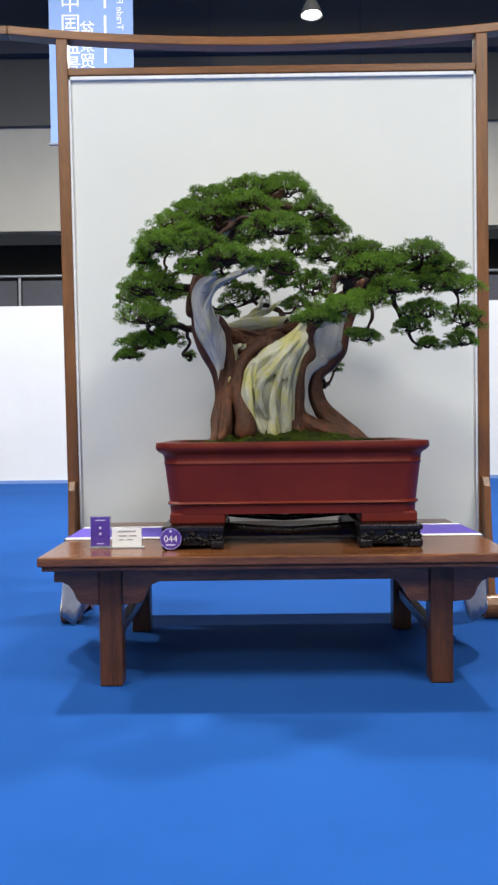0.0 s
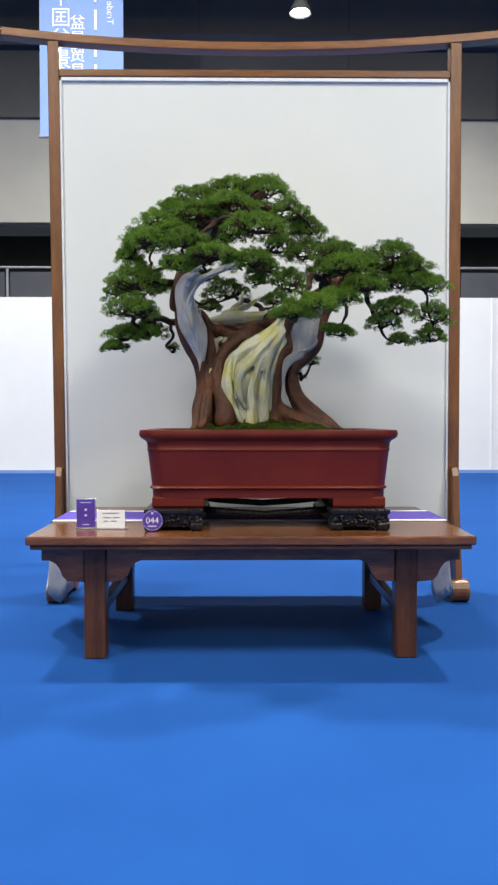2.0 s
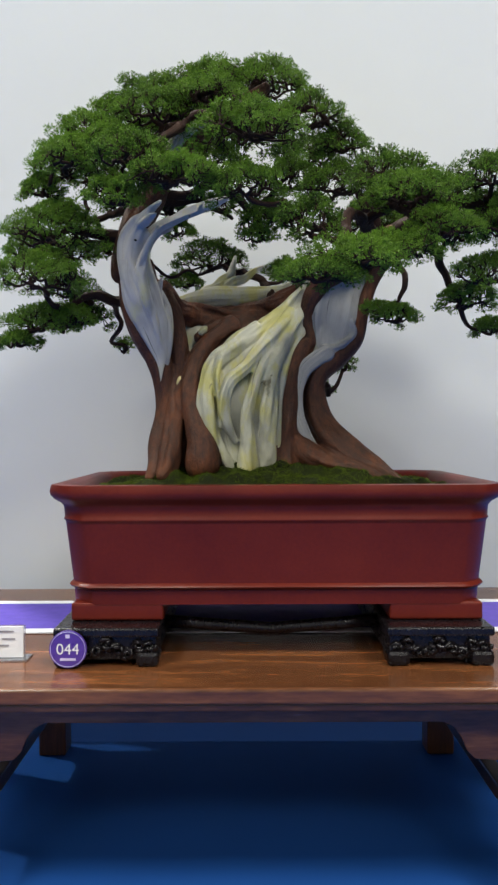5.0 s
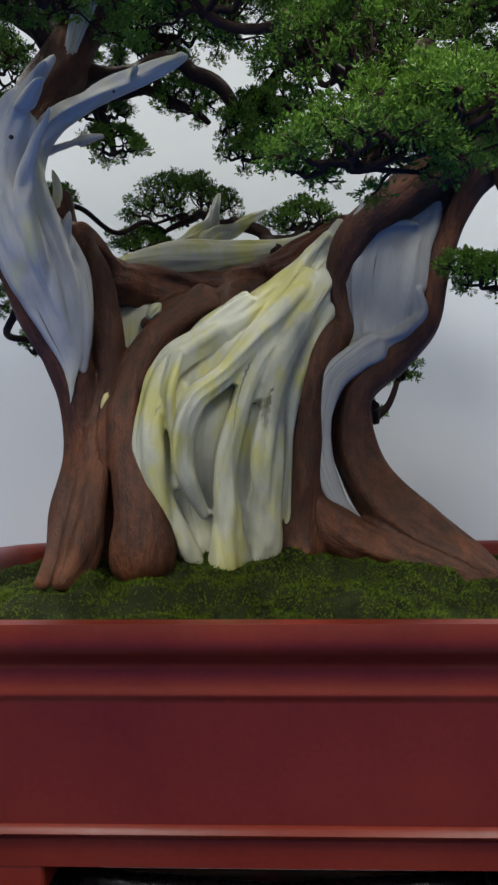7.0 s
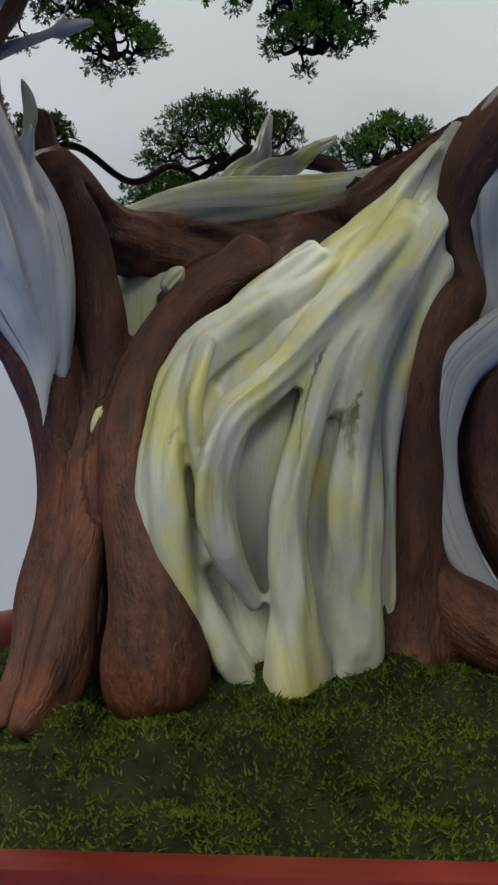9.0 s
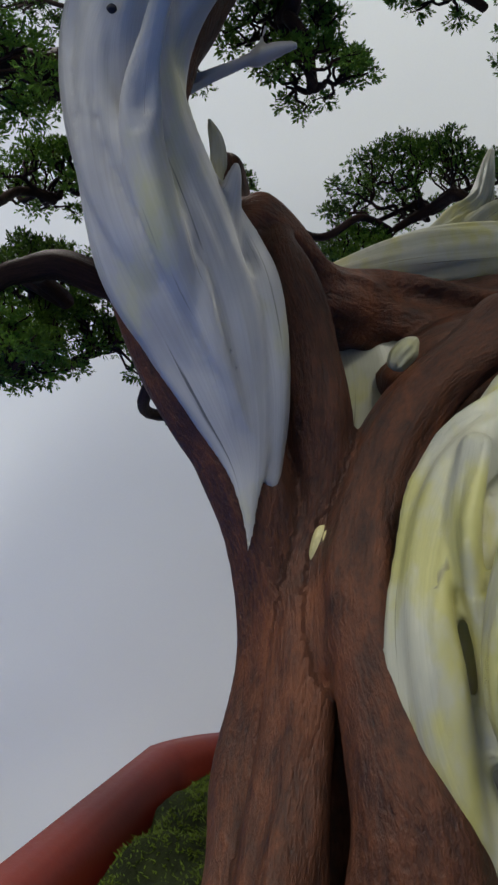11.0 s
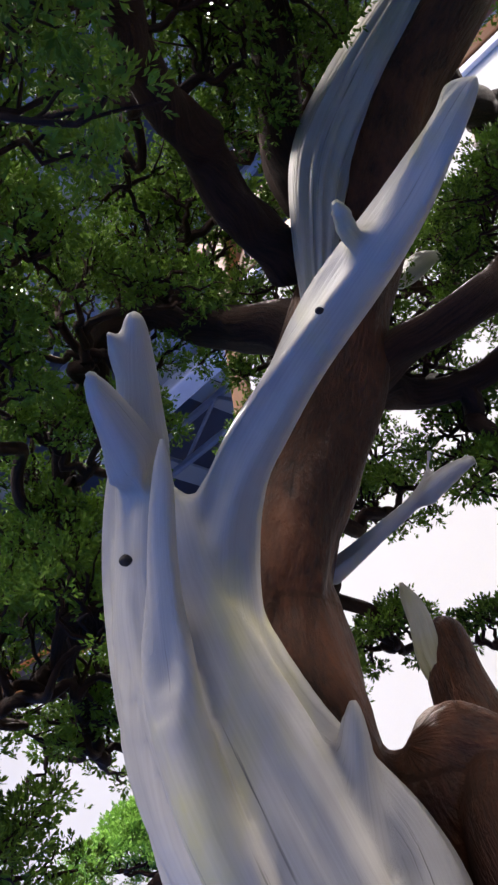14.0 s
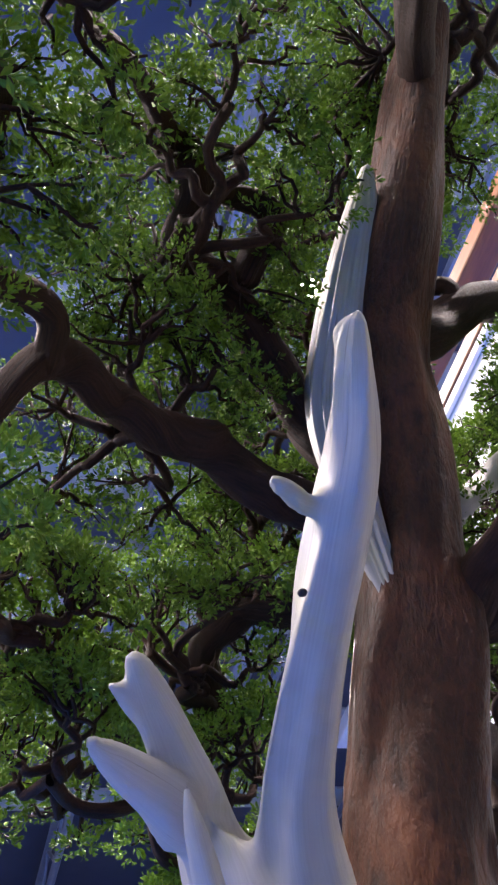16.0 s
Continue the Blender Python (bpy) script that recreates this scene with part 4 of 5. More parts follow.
veins = [strand(left_foot, 130, 64, ridge=0.13, ridges=1.5, lump=0.14, flow=5), strand(trunk_up, 130, 64, ridge=0.14, ridges=1.6, lump=0.12, flow=5, twist=4),
         strand(mid_vein, 110, 48, ridge=0.12, ridges=1.4, lump=0.14, flow=5), strand(bulge, 130, 64, ridge=0.09, ridges=1.3, lump=0.10, flow=4),
         strand(bulge_side, 80, 40, ridge=0.1, ridges=1.3, lump=0.10, flow=4),
         strand(cross, 110, 48, ridge=0.34, ridges=1.8, lump=0.26, flow=9, twist=8), strand(cross_low, 60, 32, ridge=0.2, ridges=2.4, lump=0.15, flow=8),
         strand(inner, 130, 48, ridge=0.13, ridges=1.5, lump=0.14, flow=5), strand(right_root, 150, 48, ridge=0.12, ridges=1.5, lump=0.14, flow=5),
         strand(low_root, 70, 40, ridge=0.12, ridges=2.4, lump=0.12, flow=5), strand(small_root, 40, 32, ridge=0.15, ridges=2.4, lump=0.15, flow=6),
         strand([(-0.045, 2.835, 1.02, 0.018), (-0.040, 2.845, 1.09, 0.032), (-0.052, 2.85, 1.16, 0.040), (-0.075, 2.845, 1.23, 0.045)], 60, 40, ridge=0.12, ridges=1.5, flow=5),
         strand([(0.018, 2.80, 0.785, 0.032), (0.015, 2.805, 0.87, 0.026), (0.012, 2.812, 0.95, 0.015)], 50, 32, ridge=0.12, ridges=1.5, flow=5),
         # the back of the hollow trunk
         strand([(0.14, 2.90, 0.79, 0.12), (0.13, 2.91, 0.95, 0.11), (0.16, 2.94, 1.08, 0.09), (0.22, 2.97, 1.18, 0.06)], 60, 40, depth=0.5, ridge=0.15, ridges=3, flow=5),
         strand([(0.345, 2.885, 1.03, 0.025), (0.36, 2.895, 1.10, 0.050), (0.375, 2.90, 1.18, 0.050), (0.41, 2.89, 1.25, 0.040), (0.46, 2.87, 1.31, 0.035)], 60, 40, depth=0.5, ridge=0.15, ridges=3, flow=5)]
trunk = fused("trunk", veins, bark, tree, "twisted red-brown bark veins of the living trunk", 0.0028, 2, 0.0034, 46.0, 9.0)
# broken stub on the cross branch
wood("branch_stub", [strand([(-0.06, 2.90, 1.20, 0.018), (-0.078, 2.905, 1.255, 0.016), (-0.085, 2.91, 1.295, 0.012), (-0.086, 2.91, 1.308, 0.005)], 50, 28, ridge=0.15, ridges=2, lump=0.15)], bark, trunk)

# deadwood, bleached
left_dead = [(-0.043, 2.782, 0.996, 0.002), (-0.041, 2.780, 1.018, 0.006), (-0.042, 2.777, 1.05, 0.014), (-0.049, 2.770, 1.087, 0.027), (-0.060, 2.760, 1.13, 0.039), (-0.076, 2.748, 1.18, 0.044), (-0.089, 2.735, 1.24, 0.036), (-0.089, 2.722, 1.285, 0.031), (-0.074, 2.708, 1.318, 0.022), (-0.066, 2.702, 1.335, 0.008)]
sh = [strand(left_dead, 170, 110, depth=0.50, facing=(0.25, -0.95, -0.1), ridge=0.10, ridges=1.6, lump=0.05, flow=4.5, twist=-1.5),
      strand([(-0.030, 2.796, 1.02, 0.003), (-0.022, 2.785, 1.09, 0.013), (-0.028, 2.780, 1.15, 0.017), (-0.040, 2.782, 1.188, 0.014), (-0.066, 2.764, 1.235, 0.013), (-0.072, 2.742, 1.29, 0.010), (-0.05, 2.733, 1.325, 0.004)], 110, 44, ridge=0.14, ridges=1.4, flow=5),
      strand([(-0.052, 2.780, 1.07, 0.003), (-0.085, 2.742, 1.165, 0.018), (-0.108, 2.728, 1.235, 0.017), (-0.112, 2.720, 1.30, 0.015), (-0.092, 2.705, 1.338, 0.011), (-0.066, 2.690, 1.358, 0.004)], 110, 44, ridge=0.14, ridges=1.4, flow=5),
      strand([(-0.040, 2.777, 1.07, 0.003), (-0.066, 2.730, 1.17, 0.011), (-0.076, 2.714, 1.235, 0.010), (-0.062, 2.699, 1.285, 0.008), (-0.044, 2.688, 1.314, 0.0055), (-0.036, 2.684, 1.331, 0.0015)], 110, 44, ridge=0.14, ridges=1.4, flow=5)]
jins = (
    # long jin across, short jin, spike, forked jin, pale splinter
    [(-0.066, 2.770, 1.14, 0.010), (-0.078, 2.757, 1.20, 0.018), (-0.083, 2.745, 1.25, 0.021), (-0.070, 2.736, 1.296, 0.018), (-0.045, 2.728, 1.326, 0.0155), (-0.012, 2.727, 1.347, 0.0155), (0.03, 2.727, 1.366, 0.0148), (0.07, 2.724, 1.382, 0.0135), (0.098, 2.718, 1.391, 0.0120), (0.114, 2.714, 1.395, 0.0085), (0.121, 2.712, 1.396, 0.004)],
    [(-0.088, 2.758, 1.17, 0.012), (-0.100, 2.742, 1.24, 0.022), (-0.100, 2.727, 1.29, 0.021), (-0.090, 2.713, 1.322, 0.0165), (-0.072, 2.698, 1.346, 0.0125), (-0.048, 2.682, 1.364, 0.009), (-0.032, 2.671, 1.373, 0.0055), (-0.025, 2.666, 1.377, 0.0012)],
    [(-0.076, 2.701, 1.332, 0.012), (-0.060, 2.682, 1.340, 0.0085), (-0.046, 2.664, 1.344, 0.0055), (-0.036, 2.652, 1.345, 0.001)],
    [(-0.050, 2.680, 1.364, 0.006), (-0.040, 2.668, 1.367, 0.004), (-0.033, 2.660, 1.368, 0.001)],
    [(0.086, 2.720, 1.385, 0.005), (0.100, 2.713, 1.394, 0.0032), (0.108, 2.710, 1.397, 0.001)],
    [(-0.056, 2.768, 1.11, 0.012), (-0.054, 2.767, 1.155, 0.019), (-0.050, 2.768, 1.190, 0.016), (-0.043, 2.767, 1.213, 0.009), (-0.038, 2.766, 1.228, 0.0045), (-0.037, 2.766, 1.234, 0.0015)],
    [(-0.056, 2.768, 1.15, 0.010), (-0.054, 2.764, 1.19, 0.008), (-0.051, 2.762, 1.208, 0.0015)],
    [(-0.112, 2.845, 1.328, 0.010), (-0.083, 2.865, 1.348, 0.0075), (-0.053, 2.875, 1.364, 0.006), (-0.041, 2.88, 1.389, 0.0015)],
    [(-0.056, 2.875, 1.360, 0.006), (-0.039, 2.88, 1.367, 0.005), (-0.020, 2.886, 1.372, 0.002)],
    [(0.050, 2.720, 1.372, 0.005), (0.054, 2.709, 1.375, 0.0034), (0.060, 2.697, 1.377, 0.0010)],
)
sh += [strand([(-0.058, 2.762, 1.11, 0.002), (-0.082, 2.727, 1.20, 0.009), (-0.098, 2.716, 1.26, 0.008), (-0.102, 2.711, 1.31, 0.006)], 90, 24, ridge=0.15, ridges=1.4),
       strand([(-0.046, 2.770, 1.11, 0.002), (-0.066, 2.739, 1.19, 0.009), (-0.083, 2.730, 1.25, 0.008), (-0.088, 2.723, 1.30, 0.008), (-0.070, 2.720, 1.33, 0.006)], 90, 24, ridge=0.15, ridges=1.4),
       strand([(-0.032, 2.788, 1.04, 0.002), (-0.044, 2.755, 1.10, 0.008), (-0.054, 2.742, 1.15, 0.009), (-0.058, 2.742, 1.20, 0.006)], 70, 24, ridge=0.15, ridges=1.4)]
sh += [strand(j, 110, 48, ridge=0.26, ridges=1.3, lump=0.16, flow=10, twist=5) for j in jins]
dead_left = fused("deadwood", sh, dead_grey, tree, "silver-white bleached deadwood with bare jutting stubs", 0.0019, 6, 0.0050, 30.0, 3.6)
# solid beads, not cavities: black colour paints the shade of two small holes
wood("knot", [strand([(-0.0862, 2.6985, 1.2975, 0.0012), (-0.0860, 2.6980, 1.300, 0.0030), (-0.0858, 2.6975, 1.3028, 0.0012)], 10, 10, ridge=0.0)], shade_black, dead_left, "small near-black bead painted as the shade inside a hole")
wood("knot", [strand([(0.0300, 2.7125, 1.3540, 0.0008), (0.0302, 2.7122, 1.3555, 0.0018), (0.0304, 2.7120, 1.3570, 0.0008)], 10, 10, ridge=0.0)], shade_black, dead_left, "small near-black bead painted as the shade inside a hole")
wood("jin", [strand([(-0.065, 2.90, 1.545, 0.012), (-0.052, 2.935, 1.570, 0.010), (-0.044, 2.955, 1.588, 0.0075), (-0.038, 2.975, 1.602, 0.002)], 60, 32, ridge=0.3, ridges=1.5, lump=0.2, flow=9)], dead_jin, dead_left, "short bleached jin on a limb")
upper_dead = [(-0.058, 2.818, 1.42, 0.003), (-0.024, 2.799, 1.50, 0.012), (-0.004, 2.797, 1.55, 0.017), (0.028, 2.797, 1.58, 0.016), (0.067, 2.795, 1.598, 0.013), (0.098, 2.795, 1.612, 0.009), (0.122, 2.79, 1.612, 0.003)]
wood("deadwood", [strand(upper_dead, 120, 60, depth=0.7, facing=(0.2, -0.8, -0.6), ridge=0.42, ridges=2.2, flow=3.0)], dead_jin, tree, "grooved silver deadwood strip along the upper trunk")

# cream wall of deadwood in the middle: a broad plate under winding folds
plate = [(0.158, 2.775, 0.80, 0.062), (0.150, 2.775, 0.83, 0.075), (0.136, 2.785, 0.898, 0.084), (0.140, 2.80, 0.976, 0.090), (0.162, 2.828, 1.046, 0.078), (0.208, 2.86, 1.104, 0.056), (0.247, 2.88, 1.155, 0.038), (0.276, 2.884, 1.203, 0.019), (0.306, 2.874, 1.250, 0.007)]
folds = (
    [(0.118, 2.758, 0.79, 0.012), (0.100, 2.745, 0.832, 0.015), (0.078, 2.738, 0.875, 0.018), (0.064, 2.742, 0.925, 0.019), (0.062, 2.757, 0.985, 0.017), (0.082, 2.785, 1.042, 0.019), (0.132, 2.81, 1.085, 0.019), (0.184, 2.85, 1.135, 0.016)],
    [(0.130, 2.745, 0.858, 0.006), (0.108, 2.728, 0.905, 0.014), (0.104, 2.728, 0.95, 0.015), (0.118, 2.742, 0.998, 0.016), (0.152, 2.77, 1.032, 0.017), (0.203, 2.82, 1.095, 0.019), (0.268, 2.875, 1.175, 0.016)],
    [(0.196, 2.772, 0.785, 0.020), (0.200, 2.757, 0.87, 0.020), (0.203, 2.757, 0.93, 0.020), (0.213, 2.785, 1.01, 0.019), (0.240, 2.825, 1.083, 0.020), (0.282, 2.875, 1.165, 0.018), (0.305, 2.90, 1.22, 0.012)],
    [(0.158, 2.755, 0.785, 0.024), (0.155, 2.742, 0.86, 0.020), (0.156, 2.748, 0.924, 0.014), (0.170, 2.765, 0.985, 0.014), (0.192, 2.795, 1.048, 0.015), (0.236, 2.84, 1.11, 0.013)],
    [(0.094, 2.77, 1.06, 0.010), (0.085, 2.752, 1.01, 0.010), (0.092, 2.745, 0.95, 0.008), (0.098, 2.74, 0.89, 0.010)],
    [(0.222, 2.78, 0.785, 0.012), (0.226, 2.775, 0.9, 0.010), (0.232, 2.795, 0.99, 0.011), (0.252, 2.83, 1.06, 0.012), (0.29, 2.87, 1.13, 0.013)],
    [(0.142, 2.81, 1.08, 0.012), (0.174, 2.838, 1.112, 0.017), (0.215, 2.860, 1.146, 0.016), (0.256, 2.882, 1.195, 0.012), (0.288, 2.876, 1.232, 0.008)],
)
backing = strand([(0.105, 2.785, 0.80, 0.032), (0.086, 2.775, 0.88, 0.032), (0.080, 2.780, 0.96, 0.030), (0.095, 2.800, 1.03, 0.022)], 60, 40, depth=0.6, ridge=0.1, ridges=2)
cream = fused("deadwood", [backing, strand(plate, 160, 130, depth=0.34, ridge=0.10, ridges=3.2, flow=6, lump=0.04)] + [strand(f, 120, 48, depth=0.95, ridge=0.16, ridges=1.5, lump=0.14, flow=7, twist=4) for f in folds],
              dead_cream, tree, "broad cream deadwood face with winding grooves", 0.0021, 3, 0.0042, 48.0, 7.0)
wood("deadwood", [strand([(-0.02, 2.96, 1.212, 0.008), (0.057, 2.985, 1.225, 0.024), (0.148, 3.01, 1.232, 0.022), (0.235, 3.02, 1.246, 0.014), (0.27, 3.0, 1.26, 0.008)], 90, 44, ridge=0.16, ridges=2.8, flow=6)], dead_cream, tree, "cream bleached top of the cross branch")
for j in ([(0.045, 3.03, 1.235, 0.020), (0.103, 3.06, 1.287, 0.014), (0.118, 3.07, 1.32, 0.009), (0.125, 3.08, 1.35, 0.003)], [(0.085, 3.03, 1.24, 0.018), (0.155, 3.08, 1.296, 0.011), (0.198, 3.11, 1.331, 0.003)],
          [(-0.068, 2.905, 1.21, 0.006), (-0.083, 2.899, 1.28, 0.0065), (-0.092, 2.895, 1.312, 0.0055), (-0.095, 2.894, 1.330, 0.001)]):
    wood("jin", [strand(j, 70, 36, ridge=0.34, ridges=1.8, lump=0.32, flow=14, twist=12, wander=0.006)], dead_cream, cream, "splintered cream jin")
wood("deadwood", [strand([(0.005, 2.905, 1.03, 0.02), (0.015, 2.915, 1.08, 0.040), (0.015, 2.925, 1.13, 0.040), (0.0, 2.935, 1.17, 0.02)], 50, 36, depth=0.35, ridge=0.15, ridges=2.5)], dead_cream, tree, "cream deadwood deep in the hollow")
wood("knot", [strand([(0.042, 2.862, 1.115, 0.004), (0.047, 2.865, 1.125, 0.0065), (0.054, 2.866, 1.132, 0.006), (0.060, 2.866, 1.136, 0.0015)], 40, 32, ridge=0.4, ridges=1.6, lump=0.5)], dead_cream, cream, "small bleached stub on the hollow's edge")
wood("knot", [strand([(-0.004, 2.799, 0.984, 0.005), (-0.002, 2.799, 0.992, 0.009), (0.002, 2.800, 1.003, 0.011), (0.005, 2.802, 1.013, 0.009)], 40, 32, ridge=0.25, ridges=2.0, lump=0.4)], pale_knot, cream, "pale yellow knot")
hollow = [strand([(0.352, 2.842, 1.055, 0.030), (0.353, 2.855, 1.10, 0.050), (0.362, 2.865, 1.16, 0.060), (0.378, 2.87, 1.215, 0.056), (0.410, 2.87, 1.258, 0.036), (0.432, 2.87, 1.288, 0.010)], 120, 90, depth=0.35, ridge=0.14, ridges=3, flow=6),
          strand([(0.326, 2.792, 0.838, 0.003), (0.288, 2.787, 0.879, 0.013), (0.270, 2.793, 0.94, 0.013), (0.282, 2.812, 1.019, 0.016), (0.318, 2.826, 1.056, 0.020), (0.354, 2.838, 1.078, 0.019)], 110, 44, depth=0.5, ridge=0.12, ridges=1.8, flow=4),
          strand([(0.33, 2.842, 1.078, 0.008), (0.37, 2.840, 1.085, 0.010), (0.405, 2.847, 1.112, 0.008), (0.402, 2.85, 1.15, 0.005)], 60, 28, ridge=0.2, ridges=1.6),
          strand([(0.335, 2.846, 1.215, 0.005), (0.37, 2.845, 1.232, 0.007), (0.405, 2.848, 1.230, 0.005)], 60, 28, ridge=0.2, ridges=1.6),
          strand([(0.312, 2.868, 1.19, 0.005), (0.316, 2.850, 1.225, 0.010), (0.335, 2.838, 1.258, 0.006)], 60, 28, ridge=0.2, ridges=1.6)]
fused("deadwood", hollow, dead_shaded, tree, "blue-grey hollowed deadwood and ribbon on the second trunk, shade put into its colour", 0.0021, 4, 0.0030, 55.0, 9.0)

# limbs
BOUGHS = {
    "fore": [(-0.055, 2.815, 1.50, 0.016), (-0.038, 2.765, 1.522, 0.014), (-0.019, 2.71, 1.526, 0.012), (0.001, 2.662, 1.521, 0.011), (0.012, 2.628, 1.511, 0.010), (-0.02, 2.59, 1.49, 0.007), (-0.07, 2.57, 1.44, 0.004)],
    "fore_twig": [(0.012, 2.628, 1.512, 0.009), (0.041, 2.628, 1.54, 0.008), (0.075, 2.60, 1.53, 0.007), (0.15, 2.59, 1.49, 0.004)],
    "mid": [(-0.035, 2.82, 1.545, 0.016), (-0.015, 2.775, 1.595, 0.015), (0.036, 2.735, 1.605, 0.013), (0.059, 2.70, 1.617, 0.011), (0.091, 2.69, 1.625, 0.009), (0.13, 2.66, 1.60, 0.006), (0.17, 2.61, 1.53, 0.004)],
    "mid_twig": [(0.038, 2.735, 1.603, 0.009), (0.07, 2.74, 1.622, 0.008), (0.085, 2.71, 1.63, 0.007), (0.09, 2.69, 1.63, 0.005)],
    "top": [(0.15, 2.82, 1.643, 0.011), (0.178, 2.83, 1.682, 0.011), (0.20, 2.85, 1.715, 0.008)],
    "crown_left": [(-0.07, 2.84, 1.47, 0.022), (-0.12, 2.82, 1.53, 0.016), (-0.19, 2.78, 1.555, 0.011), (-0.26, 2.78, 1.505, 0.008), (-0.305, 2.78, 1.44, 0.004)],
    "crown_right": [(0.165, 2.82, 1.652, 0.010), (0.22, 2.78, 1.62, 0.012), (0.30, 2.76, 1.60, 0.008), (0.375, 2.78, 1.55, 0.004)],
    "crown_back": [(0.03, 2.83, 1.59, 0.018), (0.05, 2.93, 1.64, 0.013), (0.02, 3.03, 1.70, 0.009), (-0.06, 3.06, 1.73, 0.005)],
    "crown_far": [(0.05, 2.93, 1.64, 0.011), (0.14, 3.03, 1.70, 0.008), (0.25, 3.05, 1.70, 0.004)],
    "inner_back": [(-0.06, 2.86, 1.44, 0.014), (-0.03, 2.91, 1.45, 0.010), (0.05, 2.94, 1.45, 0.007), (0.12, 2.95, 1.41, 0.004)],
    "inner_left": [(-0.10, 2.86, 1.40, 0.013), (-0.16, 2.93, 1.43, 0.009), (-0.22, 2.97, 1.41, 0.007), (-0.30, 2.97, 1.42, 0.004)],
    "right_back": [(-0.060, 2.85, 1.435, 0.013), (0.01, 2.86, 1.455, 0.012), (0.09, 2.90, 1.465, 0.011), (0.18, 2.94, 1.43, 0.008), (0.26, 2.91, 1.51, 0.005)],
    "left_high": [(-0.12, 2.81, 1.33, 0.016), (-0.18, 2.80, 1.35, 0.012), (-0.25, 2.77, 1.335, 0.008), (-0.33, 2.82, 1.31, 0.004)],
    "left_low": [(-0.10, 2.83, 1.19, 0.016), (-0.16, 2.84, 1.20, 0.012), (-0.23, 2.81, 1.19, 0.009), (-0.31, 2.79, 1.13, 0.006), (-0.37, 2.78, 1.095, 0.003)],
    "right_main": [(0.49, 2.845, 1.34, 0.026), (0.53, 2.80, 1.37, 0.019), (0.60, 2.71, 1.375, 0.014), (0.69, 2.67, 1.355, 0.010), (0.78, 2.69, 1.30, 0.006), (0.83, 2.76, 1.19, 0.003)],
    "right_fore": [(0.44, 2.83, 1.315, 0.020), (0.42, 2.72, 1.34, 0.015), (0.38, 2.60, 1.32, 0.011), (0.34, 2.50, 1.255, 0.008), (0.31, 2.42, 1.19, 0.004)],
    "right_fan": [(0.41, 2.70, 1.34, 0.012), (0.46, 2.60, 1.35, 0.009), (0.50, 2.54, 1.29, 0.006), (0.55, 2.51, 1.26, 0.003)],
    "right_top": [(0.45, 2.83, 1.33, 0.018), (0.43, 2.78, 1.40, 0.012), (0.40, 2.78, 1.44, 0.006)],
    "right_drop": [(0.55, 2.79, 1.36, 0.013), (0.60, 2.80, 1.29, 0.010), (0.63, 2.82, 1.22, 0.008), (0.67, 2.86, 1.15, 0.006), (0.73, 2.88, 1.115, 0.003)],
    "right_loop": [(0.50, 2.83, 1.31, 0.010), (0.525, 2.81, 1.25, 0.007), (0.51, 2.80, 1.20, 0.005), (0.50, 2.80, 1.155, 0.003)],
    "right_rear": [(0.50, 2.85, 1.35, 0.016), (0.53, 2.92, 1.40, 0.011), (0.60, 2.97, 1.42, 0.008), (0.72, 2.95, 1.40, 0.004)],
    "low_back": [(0.22, 3.0, 1.23, 0.014), (0.19, 3.08, 1.28, 0.010), (0.10, 3.16, 1.33, 0.007), (0.02, 3.19, 1.32, 0.004)],
    "low_rear": [(0.19, 3.08, 1.28, 0.008), (0.24, 3.12, 1.30, 0.005), (0.27, 3.15, 1.32, 0.003)],
    "stem_sprout": [(0.35, 2.93, 1.00, 0.008), (0.37, 3.0, 0.99, 0.006), (0.40, 3.04, 1.04, 0.004)],
}
nodes = []
for name, pts in BOUGHS.items():
    gn = [(x + 0.006 * math.sin(7 * i + len(name)), y + 0.006 * math.cos(5 * i), z + 0.006 * math.sin(3 * i + 1), r) if 0 < i < len(pts) - 1 else (x, y, z, r) for i, (x, y, z, r) in enumerate(pts)]
    wood("limb", [strand(gn, 110, 18, ridge=0.20, ridges=1.3, lump=0.20, flow=10, wander=0.010)], limb_bark, tree, "gnarled dark limb")
    c, at = spline(gn, 30)
    nodes.append(c[6:])
NODES = np.concatenate(nodes)


def sprig_template(rnd):
    """A feathery spray along +z: folded scale-leaf blades set round a short axis."""
    vs, ts, o = [], [], 0
    blades = 5
    for k in range(blades):
        f = k / (blades - 1)
        a, tilt = k * 2.4 + rnd.uniform(-0.5, 0.5), 1.0 - 0.85 * f + rnd.uniform(-0.2, 0.2)
        d = np.array([math.cos(a) * math.sin(tilt), math.sin(a) * math.sin(tilt), math.cos(tilt)])
        u = np.cross(d, rnd.normal(size=3))
        u /= np.linalg.norm(u)
        w = np.cross(d, u)
        base, ln = np.array([0, 0, 0.40 * f]), rnd.uniform(0.40, 0.56)
        vs += [base, base + d * ln * 0.55 + u * 0.105 + w * 0.035, base + d * ln, base + d * ln * 0.55 - u * 0.105 + w * 0.035]
        ts += [(o, o + 1, o + 2), (o, o + 2, o + 3)]
        o += 4
    return np.array(vs), np.array(ts)


TEMPLATES = [sprig_template(np.random.default_rng(40 + k)) for k in range(6)]


